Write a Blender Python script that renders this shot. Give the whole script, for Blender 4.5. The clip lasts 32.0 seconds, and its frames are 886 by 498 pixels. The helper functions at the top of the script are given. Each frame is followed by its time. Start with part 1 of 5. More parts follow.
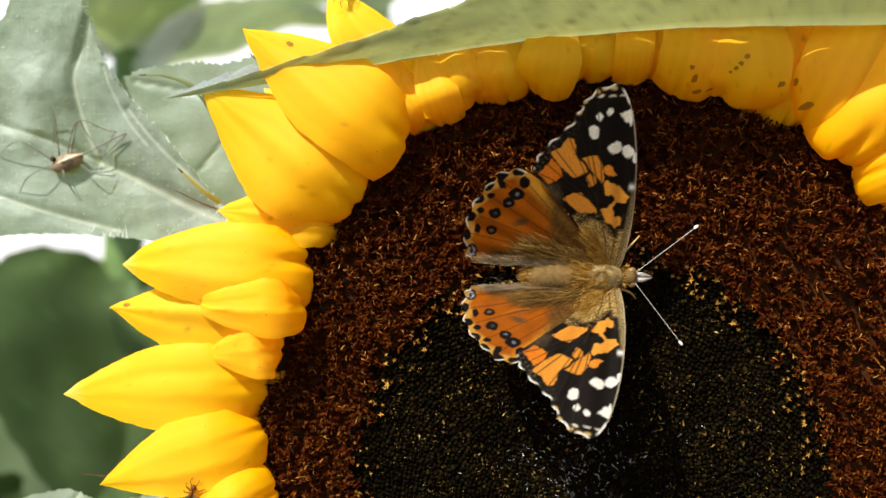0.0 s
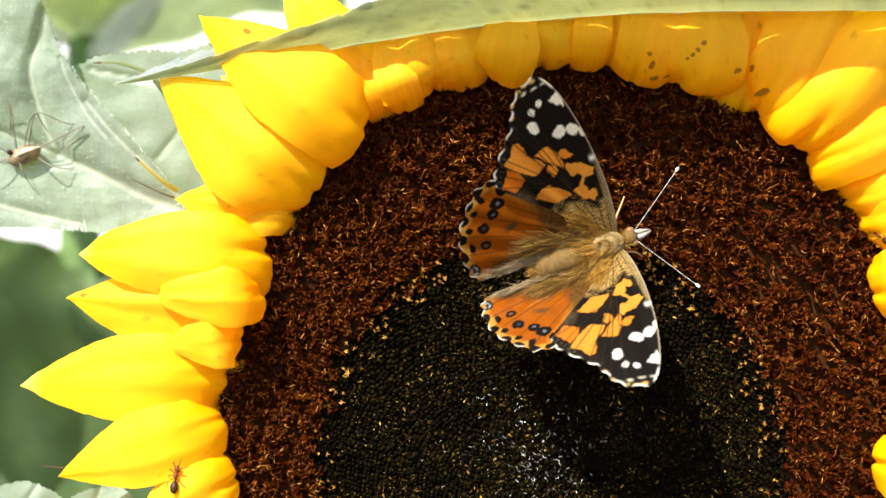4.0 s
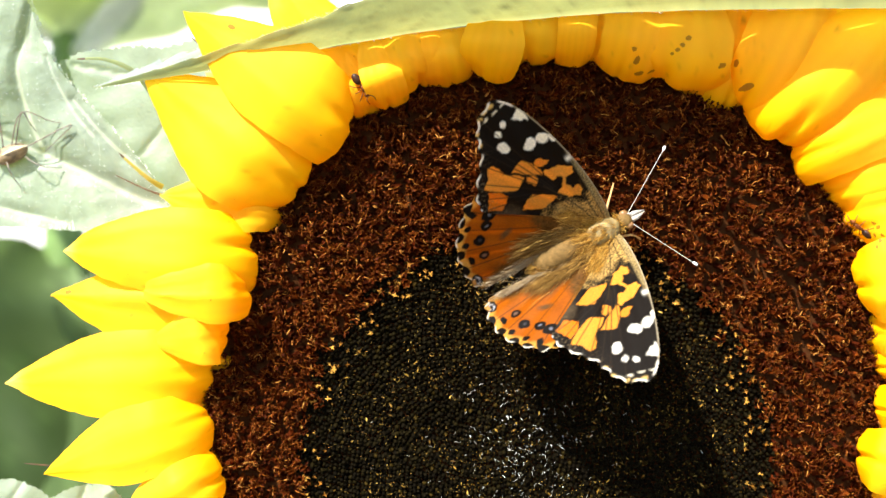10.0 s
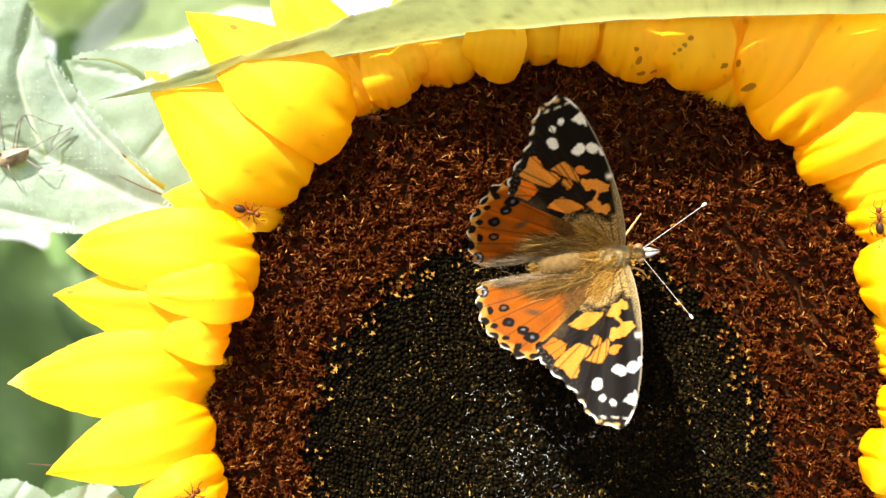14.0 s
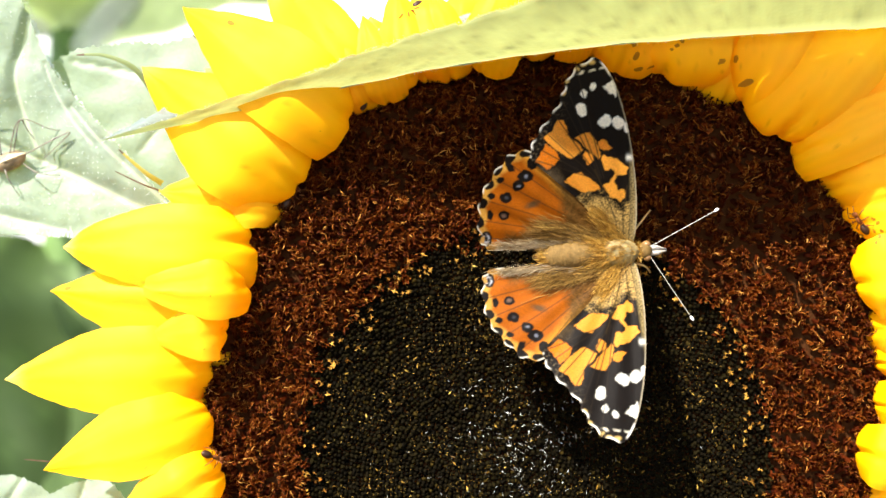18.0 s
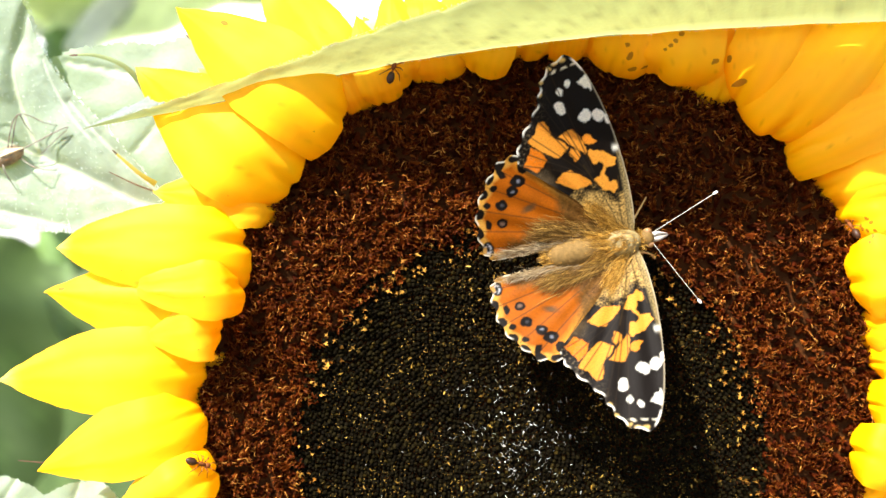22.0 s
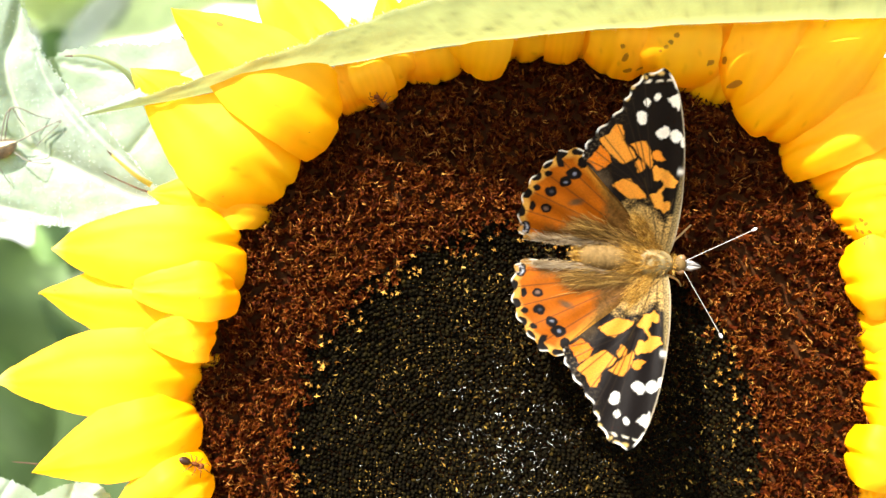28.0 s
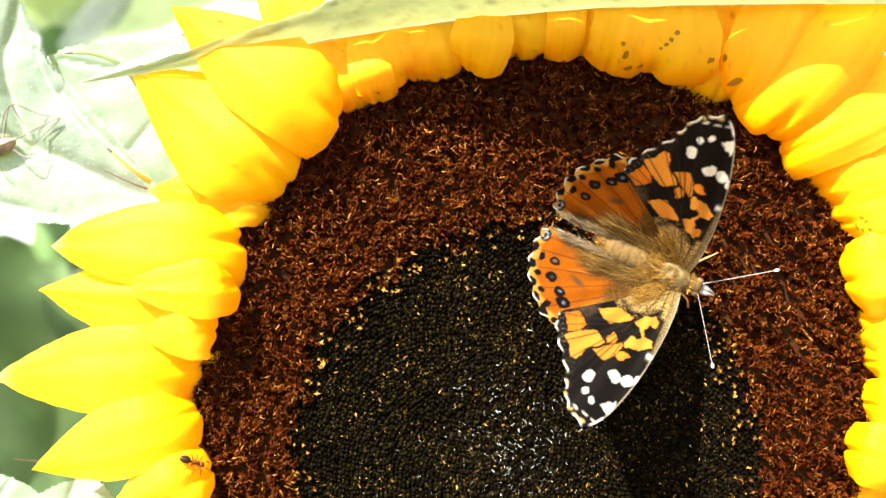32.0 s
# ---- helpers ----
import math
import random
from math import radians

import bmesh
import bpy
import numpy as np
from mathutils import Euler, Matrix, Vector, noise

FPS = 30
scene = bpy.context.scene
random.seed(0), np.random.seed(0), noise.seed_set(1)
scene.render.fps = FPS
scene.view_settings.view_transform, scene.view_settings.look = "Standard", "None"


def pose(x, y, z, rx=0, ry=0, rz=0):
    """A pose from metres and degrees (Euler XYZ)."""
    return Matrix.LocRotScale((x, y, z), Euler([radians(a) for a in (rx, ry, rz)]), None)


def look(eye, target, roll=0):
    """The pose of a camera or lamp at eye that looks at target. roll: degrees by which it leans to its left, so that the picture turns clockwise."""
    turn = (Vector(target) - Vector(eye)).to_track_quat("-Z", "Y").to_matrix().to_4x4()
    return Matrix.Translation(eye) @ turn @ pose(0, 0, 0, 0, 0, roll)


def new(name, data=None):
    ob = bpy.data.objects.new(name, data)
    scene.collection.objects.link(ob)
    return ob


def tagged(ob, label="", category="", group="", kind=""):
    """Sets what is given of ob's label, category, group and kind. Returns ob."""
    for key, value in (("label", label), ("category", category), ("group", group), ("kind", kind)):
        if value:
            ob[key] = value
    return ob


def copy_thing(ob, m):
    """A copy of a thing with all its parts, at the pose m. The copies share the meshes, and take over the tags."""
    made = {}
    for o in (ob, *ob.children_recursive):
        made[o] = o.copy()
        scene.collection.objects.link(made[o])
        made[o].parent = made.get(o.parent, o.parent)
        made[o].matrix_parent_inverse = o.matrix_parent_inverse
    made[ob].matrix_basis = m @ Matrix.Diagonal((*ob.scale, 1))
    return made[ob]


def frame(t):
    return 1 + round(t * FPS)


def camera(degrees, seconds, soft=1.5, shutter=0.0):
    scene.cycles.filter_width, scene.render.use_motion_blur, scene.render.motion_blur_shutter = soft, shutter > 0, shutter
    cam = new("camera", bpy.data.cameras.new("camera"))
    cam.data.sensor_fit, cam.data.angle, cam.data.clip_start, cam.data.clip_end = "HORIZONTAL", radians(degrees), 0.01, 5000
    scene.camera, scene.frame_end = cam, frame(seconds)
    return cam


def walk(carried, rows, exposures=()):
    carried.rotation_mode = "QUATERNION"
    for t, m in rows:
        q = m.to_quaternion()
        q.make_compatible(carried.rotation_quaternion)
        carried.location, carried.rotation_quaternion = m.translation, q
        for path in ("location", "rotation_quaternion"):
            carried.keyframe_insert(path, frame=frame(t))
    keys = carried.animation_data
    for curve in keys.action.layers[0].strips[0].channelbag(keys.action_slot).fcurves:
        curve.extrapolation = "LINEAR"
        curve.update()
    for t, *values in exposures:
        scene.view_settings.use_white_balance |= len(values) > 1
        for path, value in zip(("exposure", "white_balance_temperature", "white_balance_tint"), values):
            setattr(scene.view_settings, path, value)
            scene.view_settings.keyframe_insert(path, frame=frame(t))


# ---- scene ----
import itertools
MM = 0.001
EYE = Vector((0.0, -0.2, 1.5))      # the camera stands 20 cm before the flower, 1.5 m above the soil
PLANE = Vector((0.0, 0.0, 1.5))     # middle of the plan: x right, y away, z up, millimetres from here


def at(x, y, z):
    """A place from plan millimetres."""
    return PLANE + Vector((x, y, z)) * MM


# ---- camera ----
cam = camera(40, 32.0, soft=1.5)
cam.data.dof.use_dof = True
cam.data.dof.focus_distance = 0.193
cam.data.dof.aperture_fstop = 17.0
CAMERA_ROWS = [
    (0, 2.474, 0.786, -0.605), (0.5, 2.397, 0.907, -0.598), (1, 2.027, 0.828, -0.532), (1.5, 1.495, 0.687, -0.350),
    (2, 1.041, 0.534, -0.301), (2.5, 0.798, 0.366, -0.249), (3, 0.547, 0.267, -0.148), (3.5, 0.575, 0.222, -0.200),
    (5.5, 0.188, 0.137, -0.035), (6, -0.058, 0.059, 0.044), (6.5, 0.046, 0.054, -0.001), (7, -0.153, 0.056, -0.042),
    (7.5, -0.002, 0.005, 0.030), (8, 0.002, 0.025, 0.054), (8.5, -0.048, 0.014, 0.083), (9, 0.000, -0.000, 0.000),
    (9.5, -0.130, -0.021, 0.077), (10, -0.101, -0.003, 0.011), (10.5, -0.117, 0.017, 0.063), (11, -0.095, 0.026, 0.065),
    (11.5, -0.053, 0.016, 0.025), (12, -0.113, 0.018, 0.053), (12.5, -0.086, -0.000, 0.019), (13, -0.113, 0.018, 0.053),
    (13.5, -0.049, -0.001, 0.027), (14, -0.003, 0.003, 0.004), (14.5, -0.183, -0.055, 0.063), (16.5, -0.156, -0.053, 0.012),
    (17, -0.012, -0.051, 0.035), (17.5, 0.187, -0.186, -0.045), (18, -0.123, -0.193, 0.032), (18.5, 0.040, -0.187, -0.010),
    (19, -0.014, -0.156, -0.131), (19.5, -0.214, -0.114, -0.005), (20, 0.077, -0.186, -0.019), (20.5, -0.178, -0.181, 0.082),
    (21, 0.041, -0.259, -0.005), (21.5, -0.072, -0.162, -0.007), (22, -0.400, -0.188, 0.114), (22.5, 0.060, -0.204, 0.016),
    (23, -0.410, -0.054, 0.097), (23.5, 0.067, -0.271, 0.004), (24, -0.333, -0.179, 0.060), (24.5, -0.241, -0.227, 0.094),
    (25, -0.155, -0.205, 0.004), (25.5, -0.224, -0.223, 0.097), (27.5, -0.403, -0.135, -0.018), (28, -0.621, -0.133, 0.091),
    (28.5, -0.498, -0.199, 0.023), (29, -0.748, -0.223, 0.049), (29.5, -0.403, -0.156, 0.019), (30, -0.788, -0.147, 0.115),
    (30.5, -0.622, -0.214, 0.089), (31, -0.660, -0.175, 0.114), (31.5, -0.738, -0.271, 0.128), (32, -0.609, -0.249, 0.056),
]


def cam_pose(pan, tilt, roll):
    return Matrix.Translation(EYE) @ pose(0, 0, 0, 0, 0, pan) @ pose(0, 0, 0, tilt) @ pose(0, 0, 0, 0, roll) @ pose(0, 0, 0, 90)


EXPOSURES = [(0.0, 0.74), (1.0, 0.80), (2.0, 1.03), (3.0, 1.2), (6.0, 1.57), (9.0, 1.67), (14.0, 1.72), (19.0, 1.8), (25.0, 1.92), (28.0, 1.98), (32.0, 2.08)]
walk(cam, [(t, cam_pose(a, b, c)) for t, a, b, c in CAMERA_ROWS], EXPOSURES)

# ---- sky and sun ----
SUN_DIR = Vector((-0.40, -0.545, 0.74)).normalized()
world = bpy.data.worlds.new("sky")
scene.world = world
world.use_nodes = True
wn = world.node_tree
sky = wn.nodes.new("ShaderNodeTexSky")
sky.sky_type, sky.sun_disc = "NISHITA", False
sky.sun_elevation = math.asin(SUN_DIR.z)
sky.sun_rotation = math.atan2(SUN_DIR.x, SUN_DIR.y)
wn.nodes["Background"].inputs["Strength"].default_value = 0.14
wn.links.new(sky.outputs[0], wn.nodes["Background"].inputs["Color"])
lamp = bpy.data.lights.new("sun", "SUN")
lamp.energy, lamp.angle, lamp.color = 4.9, radians(0.5), (1.0, 0.95, 0.87)
sun = new("sun", lamp)
sun.matrix_world = look(PLANE + SUN_DIR * 3, PLANE)

# ---- materials ----


def nodes_of(name):
    m = bpy.data.materials.new(name)
    m.use_nodes = True
    t = m.node_tree
    return m, t, t.nodes["Principled BSDF"], t.nodes["Material Output"]


def noise_node(t, scale, detail=4.0, rough=0.55):
    c = t.nodes.new("ShaderNodeTexCoord")
    n = t.nodes.new("ShaderNodeTexNoise")
    n.inputs["Scale"].default_value, n.inputs["Detail"].default_value, n.inputs["Roughness"].default_value = scale, detail, rough
    t.links.new(c.outputs["Object"], n.inputs["Vector"])
    return n


def ramp(t, source, stops):
    r = t.nodes.new("ShaderNodeValToRGB")
    while len(r.color_ramp.elements) < len(stops):
        r.color_ramp.elements.new(0.5)
    for e, (p, c) in zip(r.color_ramp.elements, stops):
        e.position, e.color = p, (*c, 1)
    t.links.new(source, r.inputs[0])
    return r


def mixed(t, a, b, factor, mode="MIX"):
    m = t.nodes.new("ShaderNodeMix")
    m.data_type, m.blend_type = "RGBA", mode
    for socket, v in ((m.inputs[0], factor), (m.inputs[6], a), (m.inputs[7], b)):
        if isinstance(v, (int, float)):
            socket.default_value = v
        elif isinstance(v, tuple):
            socket.default_value = (*v, 1)
        else:
            t.links.new(v, socket)
    return m.outputs[2]


def bump(t, p, height, strength, distance):
    b = t.nodes.new("ShaderNodeBump")
    b.inputs["Strength"].default_value, b.inputs["Distance"].default_value = strength, distance
    t.links.new(height, b.inputs["Height"])
    t.links.new(b.outputs[0], p.inputs["Normal"])
    return b


def translucent(t, p, out, colour, share):
    """Let a thin sheet pass light on to its far side."""
    tr = t.nodes.new("ShaderNodeBsdfTranslucent")
    mx = t.nodes.new("ShaderNodeMixShader")
    mx.inputs[0].default_value = share
    if isinstance(colour, tuple):
        tr.inputs[0].default_value = (*colour, 1)
    else:
        t.links.new(colour, tr.inputs[0])
    t.links.new(p.outputs[0], mx.inputs[1])
    t.links.new(tr.outputs[0], mx.inputs[2])
    t.links.new(mx.outputs[0], out.inputs[0])


def attribute(t, name):
    a = t.nodes.new("ShaderNodeAttribute")
    a.attribute_name = name
    return a.outputs["Color"]


def island(t):
    return t.nodes.new("ShaderNodeNewGeometry").outputs["Random Per Island"]


def plain(name, colour, rough=0.6, metal=0.0, spread=0.25, scale=400.0, relief=0.0, spec=0.5):
    """A surface of one colour with mottling at two scales."""
    m, t, p, out = nodes_of(name)
    n = noise_node(t, scale)
    dark = tuple(c * (1 - spread) for c in colour)
    light = tuple(min(1, c * (1 + spread)) for c in colour)
    r = ramp(t, n.outputs[0], [(0.3, dark), (0.7, light)])
    t.links.new(r.outputs[0], p.inputs["Base Color"])
    p.inputs["Roughness"].default_value, p.inputs["Metallic"].default_value = rough, metal
    p.inputs["Specular IOR Level"].default_value = spec
    if relief:
        bump(t, p, noise_node(t, scale * 5).outputs[0], relief, 0.0002)
    return m


def petal_material():
    m, t, p, out = nodes_of("petal_yellow")
    fine = noise_node(t, 900, 3)
    broad = noise_node(t, 90, 3)
    base = ramp(t, broad.outputs[0], [(0.3, (0.97, 0.525, 0.012)), (0.7, (0.98, 0.575, 0.026))])
    tint = mixed(t, base.outputs[0], attribute(t, "tint"), 1.0, "MULTIPLY")
    t.links.new(tint, p.inputs["Base Color"])
    p.inputs["Roughness"].default_value = 0.5
    p.inputs["Specular IOR Level"].default_value = 0.10
    bump(t, p, fine.outputs[0], 0.12, 0.0003)
    translucent(t, p, out, mixed(t, (1.0, 0.575, 0.0), attribute(t, "tint"), 1.0, "MULTIPLY"), 0.5)
    return m


def leaf_material(name, dark, light, share=0.3, glow=(0.35, 0.5, 0.03), sheen=0.4):
    m, t, p, out = nodes_of(name)
    broad = noise_node(t, 60, 5)
    fine = noise_node(t, 1500, 2)
    base = ramp(t, broad.outputs[0], [(0.3, dark), (0.7, light)])
    tint = mixed(t, base.outputs[0], attribute(t, "tint"), 1.0, "MULTIPLY")
    t.links.new(tint, p.inputs["Base Color"])
    p.inputs["Roughness"].default_value = 0.55
    p.inputs["Sheen Weight"].default_value = sheen
    p.inputs["Sheen Roughness"].default_value = 0.5
    p.inputs["Specular IOR Level"].default_value = 0.5 if sheen else 0.2
    bump(t, p, fine.outputs[0], 0.3, 0.0004)
    translucent(t, p, out, mixed(t, glow, attribute(t, "tint"), 1.0, "MULTIPLY"), share)
    return m


def wing_material(name, spec):
    m, t, p, out = nodes_of(name)
    col = attribute(t, "tint")
    fine = noise_node(t, 6000, 2)
    grain = ramp(t, fine.outputs[0], [(0.3, (0.78, 0.78, 0.78)), (0.7, (1.16, 1.15, 1.12))])
    c = mixed(t, col, grain.outputs[0], 1.0, "MULTIPLY")
    t.links.new(c, p.inputs["Base Color"])
    p.inputs["Roughness"].default_value = 0.5
    p.inputs["Specular IOR Level"].default_value = spec
    bump(t, p, fine.outputs[0], 0.28, 0.0003)
    translucent(t, p, out, mixed(t, c, c, 0.65, "MULTIPLY"), 0.58)
    return m


def floret_material(name, stops, rough, spec=0.5, share=0.0):
    m, t, p, out = nodes_of(name)
    oi = t.nodes.new("ShaderNodeObjectInfo").outputs["Random"]
    add = t.nodes.new("ShaderNodeMath")
    add.operation = "ADD"
    t.links.new(island(t), add.inputs[0])
    t.links.new(oi, add.inputs[1])
    fr = t.nodes.new("ShaderNodeMath")
    fr.operation = "FRACT"
    t.links.new(add.outputs[0], fr.inputs[0])
    r = ramp(t, fr.outputs[0], stops)
    n = noise_node(t, 2500, 3)
    g = ramp(t, n.outputs[0], [(0.3, (0.55, 0.55, 0.55)), (0.7, (1.2, 1.2, 1.2))])
    t.links.new(mixed(t, r.outputs[0], g.outputs[0], 1.0, "MULTIPLY"), p.inputs["Base Color"])
    p.inputs["Roughness"].default_value = rough
    p.inputs["Specular IOR Level"].default_value = spec
    bump(t, p, n.outputs[0], 0.5, 0.0003)
    if share:
        translucent(t, p, out, r.outputs[0], share)
    return m


M_PETAL = petal_material()
M_LEAF = leaf_material("leaf_grey_green", (0.165, 0.21, 0.15), (0.225, 0.27, 0.21), 0.2)
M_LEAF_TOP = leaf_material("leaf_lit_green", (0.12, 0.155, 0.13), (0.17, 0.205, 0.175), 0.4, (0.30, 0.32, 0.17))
# underside base raised to yellow-green for the light that comes through the leaf
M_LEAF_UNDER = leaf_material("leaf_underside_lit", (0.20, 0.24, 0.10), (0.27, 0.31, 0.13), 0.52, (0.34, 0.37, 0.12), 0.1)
# leaves of the plants behind: shade put into the lower ones' colour, upper ones bright
M_LEAF_SHADE = leaf_material("leaf_shade_green", (0.032, 0.058, 0.016), (0.055, 0.085, 0.028), 0.3, (0.10, 0.15, 0.03), 0.0)
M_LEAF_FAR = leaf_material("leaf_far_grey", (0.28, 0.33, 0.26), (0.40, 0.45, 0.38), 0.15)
M_MARK = leaf_material("petal_mark_brown", (0.26, 0.13, 0.006), (0.46, 0.24, 0.008), 0.5, (0.5, 0.26, 0.0), 0.0)
M_HAIR = plain("leaf_hair_white", (0.7, 0.74, 0.66), 0.6)
M_WING = wing_material("forewing_scales", 0.12)
M_HINDWING = wing_material("hindwing_scales", 0.1)
M_TUBE = floret_material("floret_brown", [(0.0, (0.032, 0.0050, 0.001)), (0.5, (0.064, 0.0098, 0.0013)), (0.85, (0.105, 0.018, 0.002)), (1.0, (0.17, 0.036, 0.003))], 0.65, 0.05, 0.4)
M_STIGMA = floret_material("stigma_orange_brown", [(0.0, (0.075, 0.013, 0.001)), (0.55, (0.15, 0.036, 0.003)), (0.86, (0.28, 0.09, 0.010)), (1.0, (0.50, 0.23, 0.045))], 0.55, 0.08, 0.35)
M_BUD = floret_material("bud_black_olive", [(0.0, (0.0030, 0.0022, 0.0010)), (0.6, (0.0055, 0.0040, 0.0014)), (0.95, (0.010, 0.0073, 0.002)), (1.0, (0.035, 0.022, 0.004))], 0.7, 0.02)
M_FACE = plain("disc_face_brown", (0.045, 0.016, 0.005), 0.9, scale=900, relief=0.6, spec=0.02)
M_GLINT_BRISTLE = floret_material("bristle_glint", [(0.0, (0.25, 0.24, 0.2)), (1.0, (0.75, 0.74, 0.7))], 0.3, 0.5)
M_TIP = floret_material("bud_tip_tan", [(0.0, (0.18, 0.066, 0.005)), (1.0, (0.48, 0.25, 0.04))], 0.6, 0.1)
M_CHAFF = floret_material("chaff_yellow", [(0.0, (0.09, 0.042, 0.005)), (0.6, (0.24, 0.13, 0.014)), (1.0, (0.48, 0.31, 0.06))], 0.6, 0.15)
M_FUR = floret_material("fur_tawny", [(0.0, (0.16, 0.068, 0.006)), (0.5, (0.34, 0.165, 0.018)), (1.0, (0.58, 0.34, 0.07))], 0.6, 0.15)
# brown hair of the hindwing base, toned down further for shade beside the abdomen
M_FUR_DARK = floret_material("fur_brown", [(0.0, (0.075, 0.034, 0.005)), (0.6, (0.18, 0.092, 0.017)), (1.0, (0.42, 0.24, 0.052))], 0.6, 0.15)
M_FUR_PALE = floret_material("fur_cream", [(0.0, (0.15, 0.09, 0.035)), (1.0, (0.40, 0.30, 0.17))], 0.5, 0.3)
M_BODY = plain("body_brown", (0.13, 0.076, 0.022), 0.7, scale=1500, relief=0.5, spec=0.12)
M_THORAX = plain("thorax_pale", (0.21, 0.155, 0.065), 0.42, scale=900, spread=0.4, relief=0.5, spec=0.2)
M_DARK = plain("chitin_dark", (0.035, 0.014, 0.006), 0.45, scale=1500, spec=0.2)
M_ANT = plain("chitin_red_brown", (0.15, 0.043, 0.009), 0.45, scale=1500, spec=0.12)
M_PALE = plain("antenna_grey_white", (0.34, 0.30, 0.25), 0.5, scale=2500)
M_WHITE = plain("club_white", (0.85, 0.83, 0.78), 0.5, scale=2500)
M_EYE = plain("eye_brown", (0.20, 0.10, 0.035), 0.2, scale=2500)
M_LEG = plain("leg_tan", (0.45, 0.27, 0.09), 0.5, scale=2500)
M_SPIDER = plain("harvestman_tan", (0.20, 0.145, 0.075), 0.5, scale=700, spread=0.65, relief=0.5)
M_STRIPE = plain("harvestman_stripe_cream", (0.55, 0.46, 0.30), 0.6, scale=900, spread=0.4)
M_SPIDER_LEG = plain("harvestman_leg_grey", (0.16, 0.13, 0.095), 0.55, scale=900, spread=0.4)
M_BRACT = leaf_material("bract_olive", (0.34, 0.30, 0.05), (0.5, 0.42, 0.08), 0.3, (0.5, 0.4, 0.03))
M_DRY = plain("dry_tip_brown", (0.10, 0.06, 0.03), 0.7, scale=900)
M_STEM = plain("stem_green", (0.10, 0.17, 0.04), 0.6, scale=120, relief=0.4)
M_SOIL = plain("soil_brown", (0.10, 0.075, 0.05), 0.95, scale=8, spread=0.45, relief=0.6)
M_WALL = plain("render_white", (0.72, 0.70, 0.70), 0.9, scale=6, spread=0.06)

# ---- mesh helpers ----


def mesh_of(name, verts, faces, mats, smooth=True, slots=None, tint=None):
    me = bpy.data.meshes.new(name)
    me.from_pydata([tuple(v) for v in verts], [], [tuple(f) for f in faces])
    for m in mats if isinstance(mats, (list, tuple)) else [mats]:
        me.materials.append(m)
    if slots is not None:
        me.polygons.foreach_set("material_index", list(slots))
    if smooth:
        me.polygons.foreach_set("use_smooth", [True] * len(me.polygons))
    if tint is not None:
        a = me.color_attributes.new("tint", "FLOAT_COLOR", "POINT")
        a.data.foreach_set("color", np.asarray(tint, dtype=np.float32).ravel())
    me.update()
    return me


def part(name, me, parent, label="", m=None):
    ob = new(name, me)
    ob.parent = parent
    if m is not None:
        ob.matrix_basis = m
    return tagged(ob, label)


def thing(name, m, label, category, group="", kind=""):
    ob = new(name)
    ob.empty_display_size = 0.01
    ob.matrix_basis = m
    return tagged(ob, label, category, group, kind)


def tube(points, radii, sides=8, cap=True):
    """Verts and faces of a tapered tube through the points."""
    pts = [Vector(p) for p in points]
    if not isinstance(radii, (list, tuple)):
        radii = [radii] * len(pts)
    verts, faces = [], []
    ref = Vector((0.31, 0.17, 0.93))
    for i, p in enumerate(pts):
        d = (pts[min(i + 1, len(pts) - 1)] - pts[max(i - 1, 0)]).normalized()
        a = d.cross(ref)
        if a.length < 0.1:
            a = d.cross(Vector((1, 0, 0)))
        a.normalize()
        b = d.cross(a)
        for k in range(sides):
            w = 2 * math.pi * k / sides
            verts.append(p + (a * math.cos(w) + b * math.sin(w)) * radii[i])
    for i in range(len(pts) - 1):
        for k in range(sides):
            j = (k + 1) % sides
            faces.append((i * sides + k, i * sides + j, (i + 1) * sides + j, (i + 1) * sides + k))
    if cap:
        faces.append(tuple(range(sides - 1, -1, -1)))
        faces.append(tuple((len(pts) - 1) * sides + k for k in range(sides)))
    return verts, faces


def joined(pieces):
    verts, faces = [], []
    for v, f in pieces:
        o = len(verts)
        verts += list(v)
        faces += [tuple(i + o for i in q) for q in f]
    return verts, faces


def ball(centre, rx, ry, rz, seg=14, rings=9, turn=None):
    c, verts, faces = Vector(centre), [], []
    for i in range(rings + 1):
        th = math.pi * i / rings
        for k in range(seg):
            ph = 2 * math.pi * k / seg
            v = Vector((rx * math.cos(th), ry * math.sin(th) * math.cos(ph), rz * math.sin(th) * math.sin(ph)))
            verts.append(c + (turn @ v if turn else v))
    for i in range(rings):
        for k in range(seg):
            j = (k + 1) % seg
            faces.append((i * seg + k, (i + 1) * seg + k, (i + 1) * seg + j, i * seg + j))
    return verts, faces


def smooth_loop(points, steps=6, closed=True):
    """A rounded line through the points."""
    p = np.array(points, float)
    n, out = len(p), []
    for i in range(n if closed else n - 1):
        q = [p[(i + k) % n] if closed else p[min(max(i + k, 0), n - 1)] for k in (-1, 0, 1, 2)]
        for s in range(steps):
            u = s / steps
            out.append(0.5 * (2 * q[1] + (q[2] - q[0]) * u + (2 * q[0] - 5 * q[1] + 4 * q[2] - q[3]) * u * u + (3 * q[1] - q[0] - 3 * q[2] + q[3]) * u ** 3))
    if not closed:
        out.append(p[-1])
    return np.array(out)


def inside(pts, loop):
    """Which of the points lie inside the loop."""
    x, y = pts[:, 0], pts[:, 1]
    res = np.zeros(len(pts), bool)
    for (x0, y0), (x1, y1) in zip(loop, np.roll(loop, -1, 0)):
        hit = ((y0 > y) != (y1 > y)) & (x < (x1 - x0) * (y - y0) / (y1 - y0 + 1e-12) + x0)
        res ^= hit
    return res


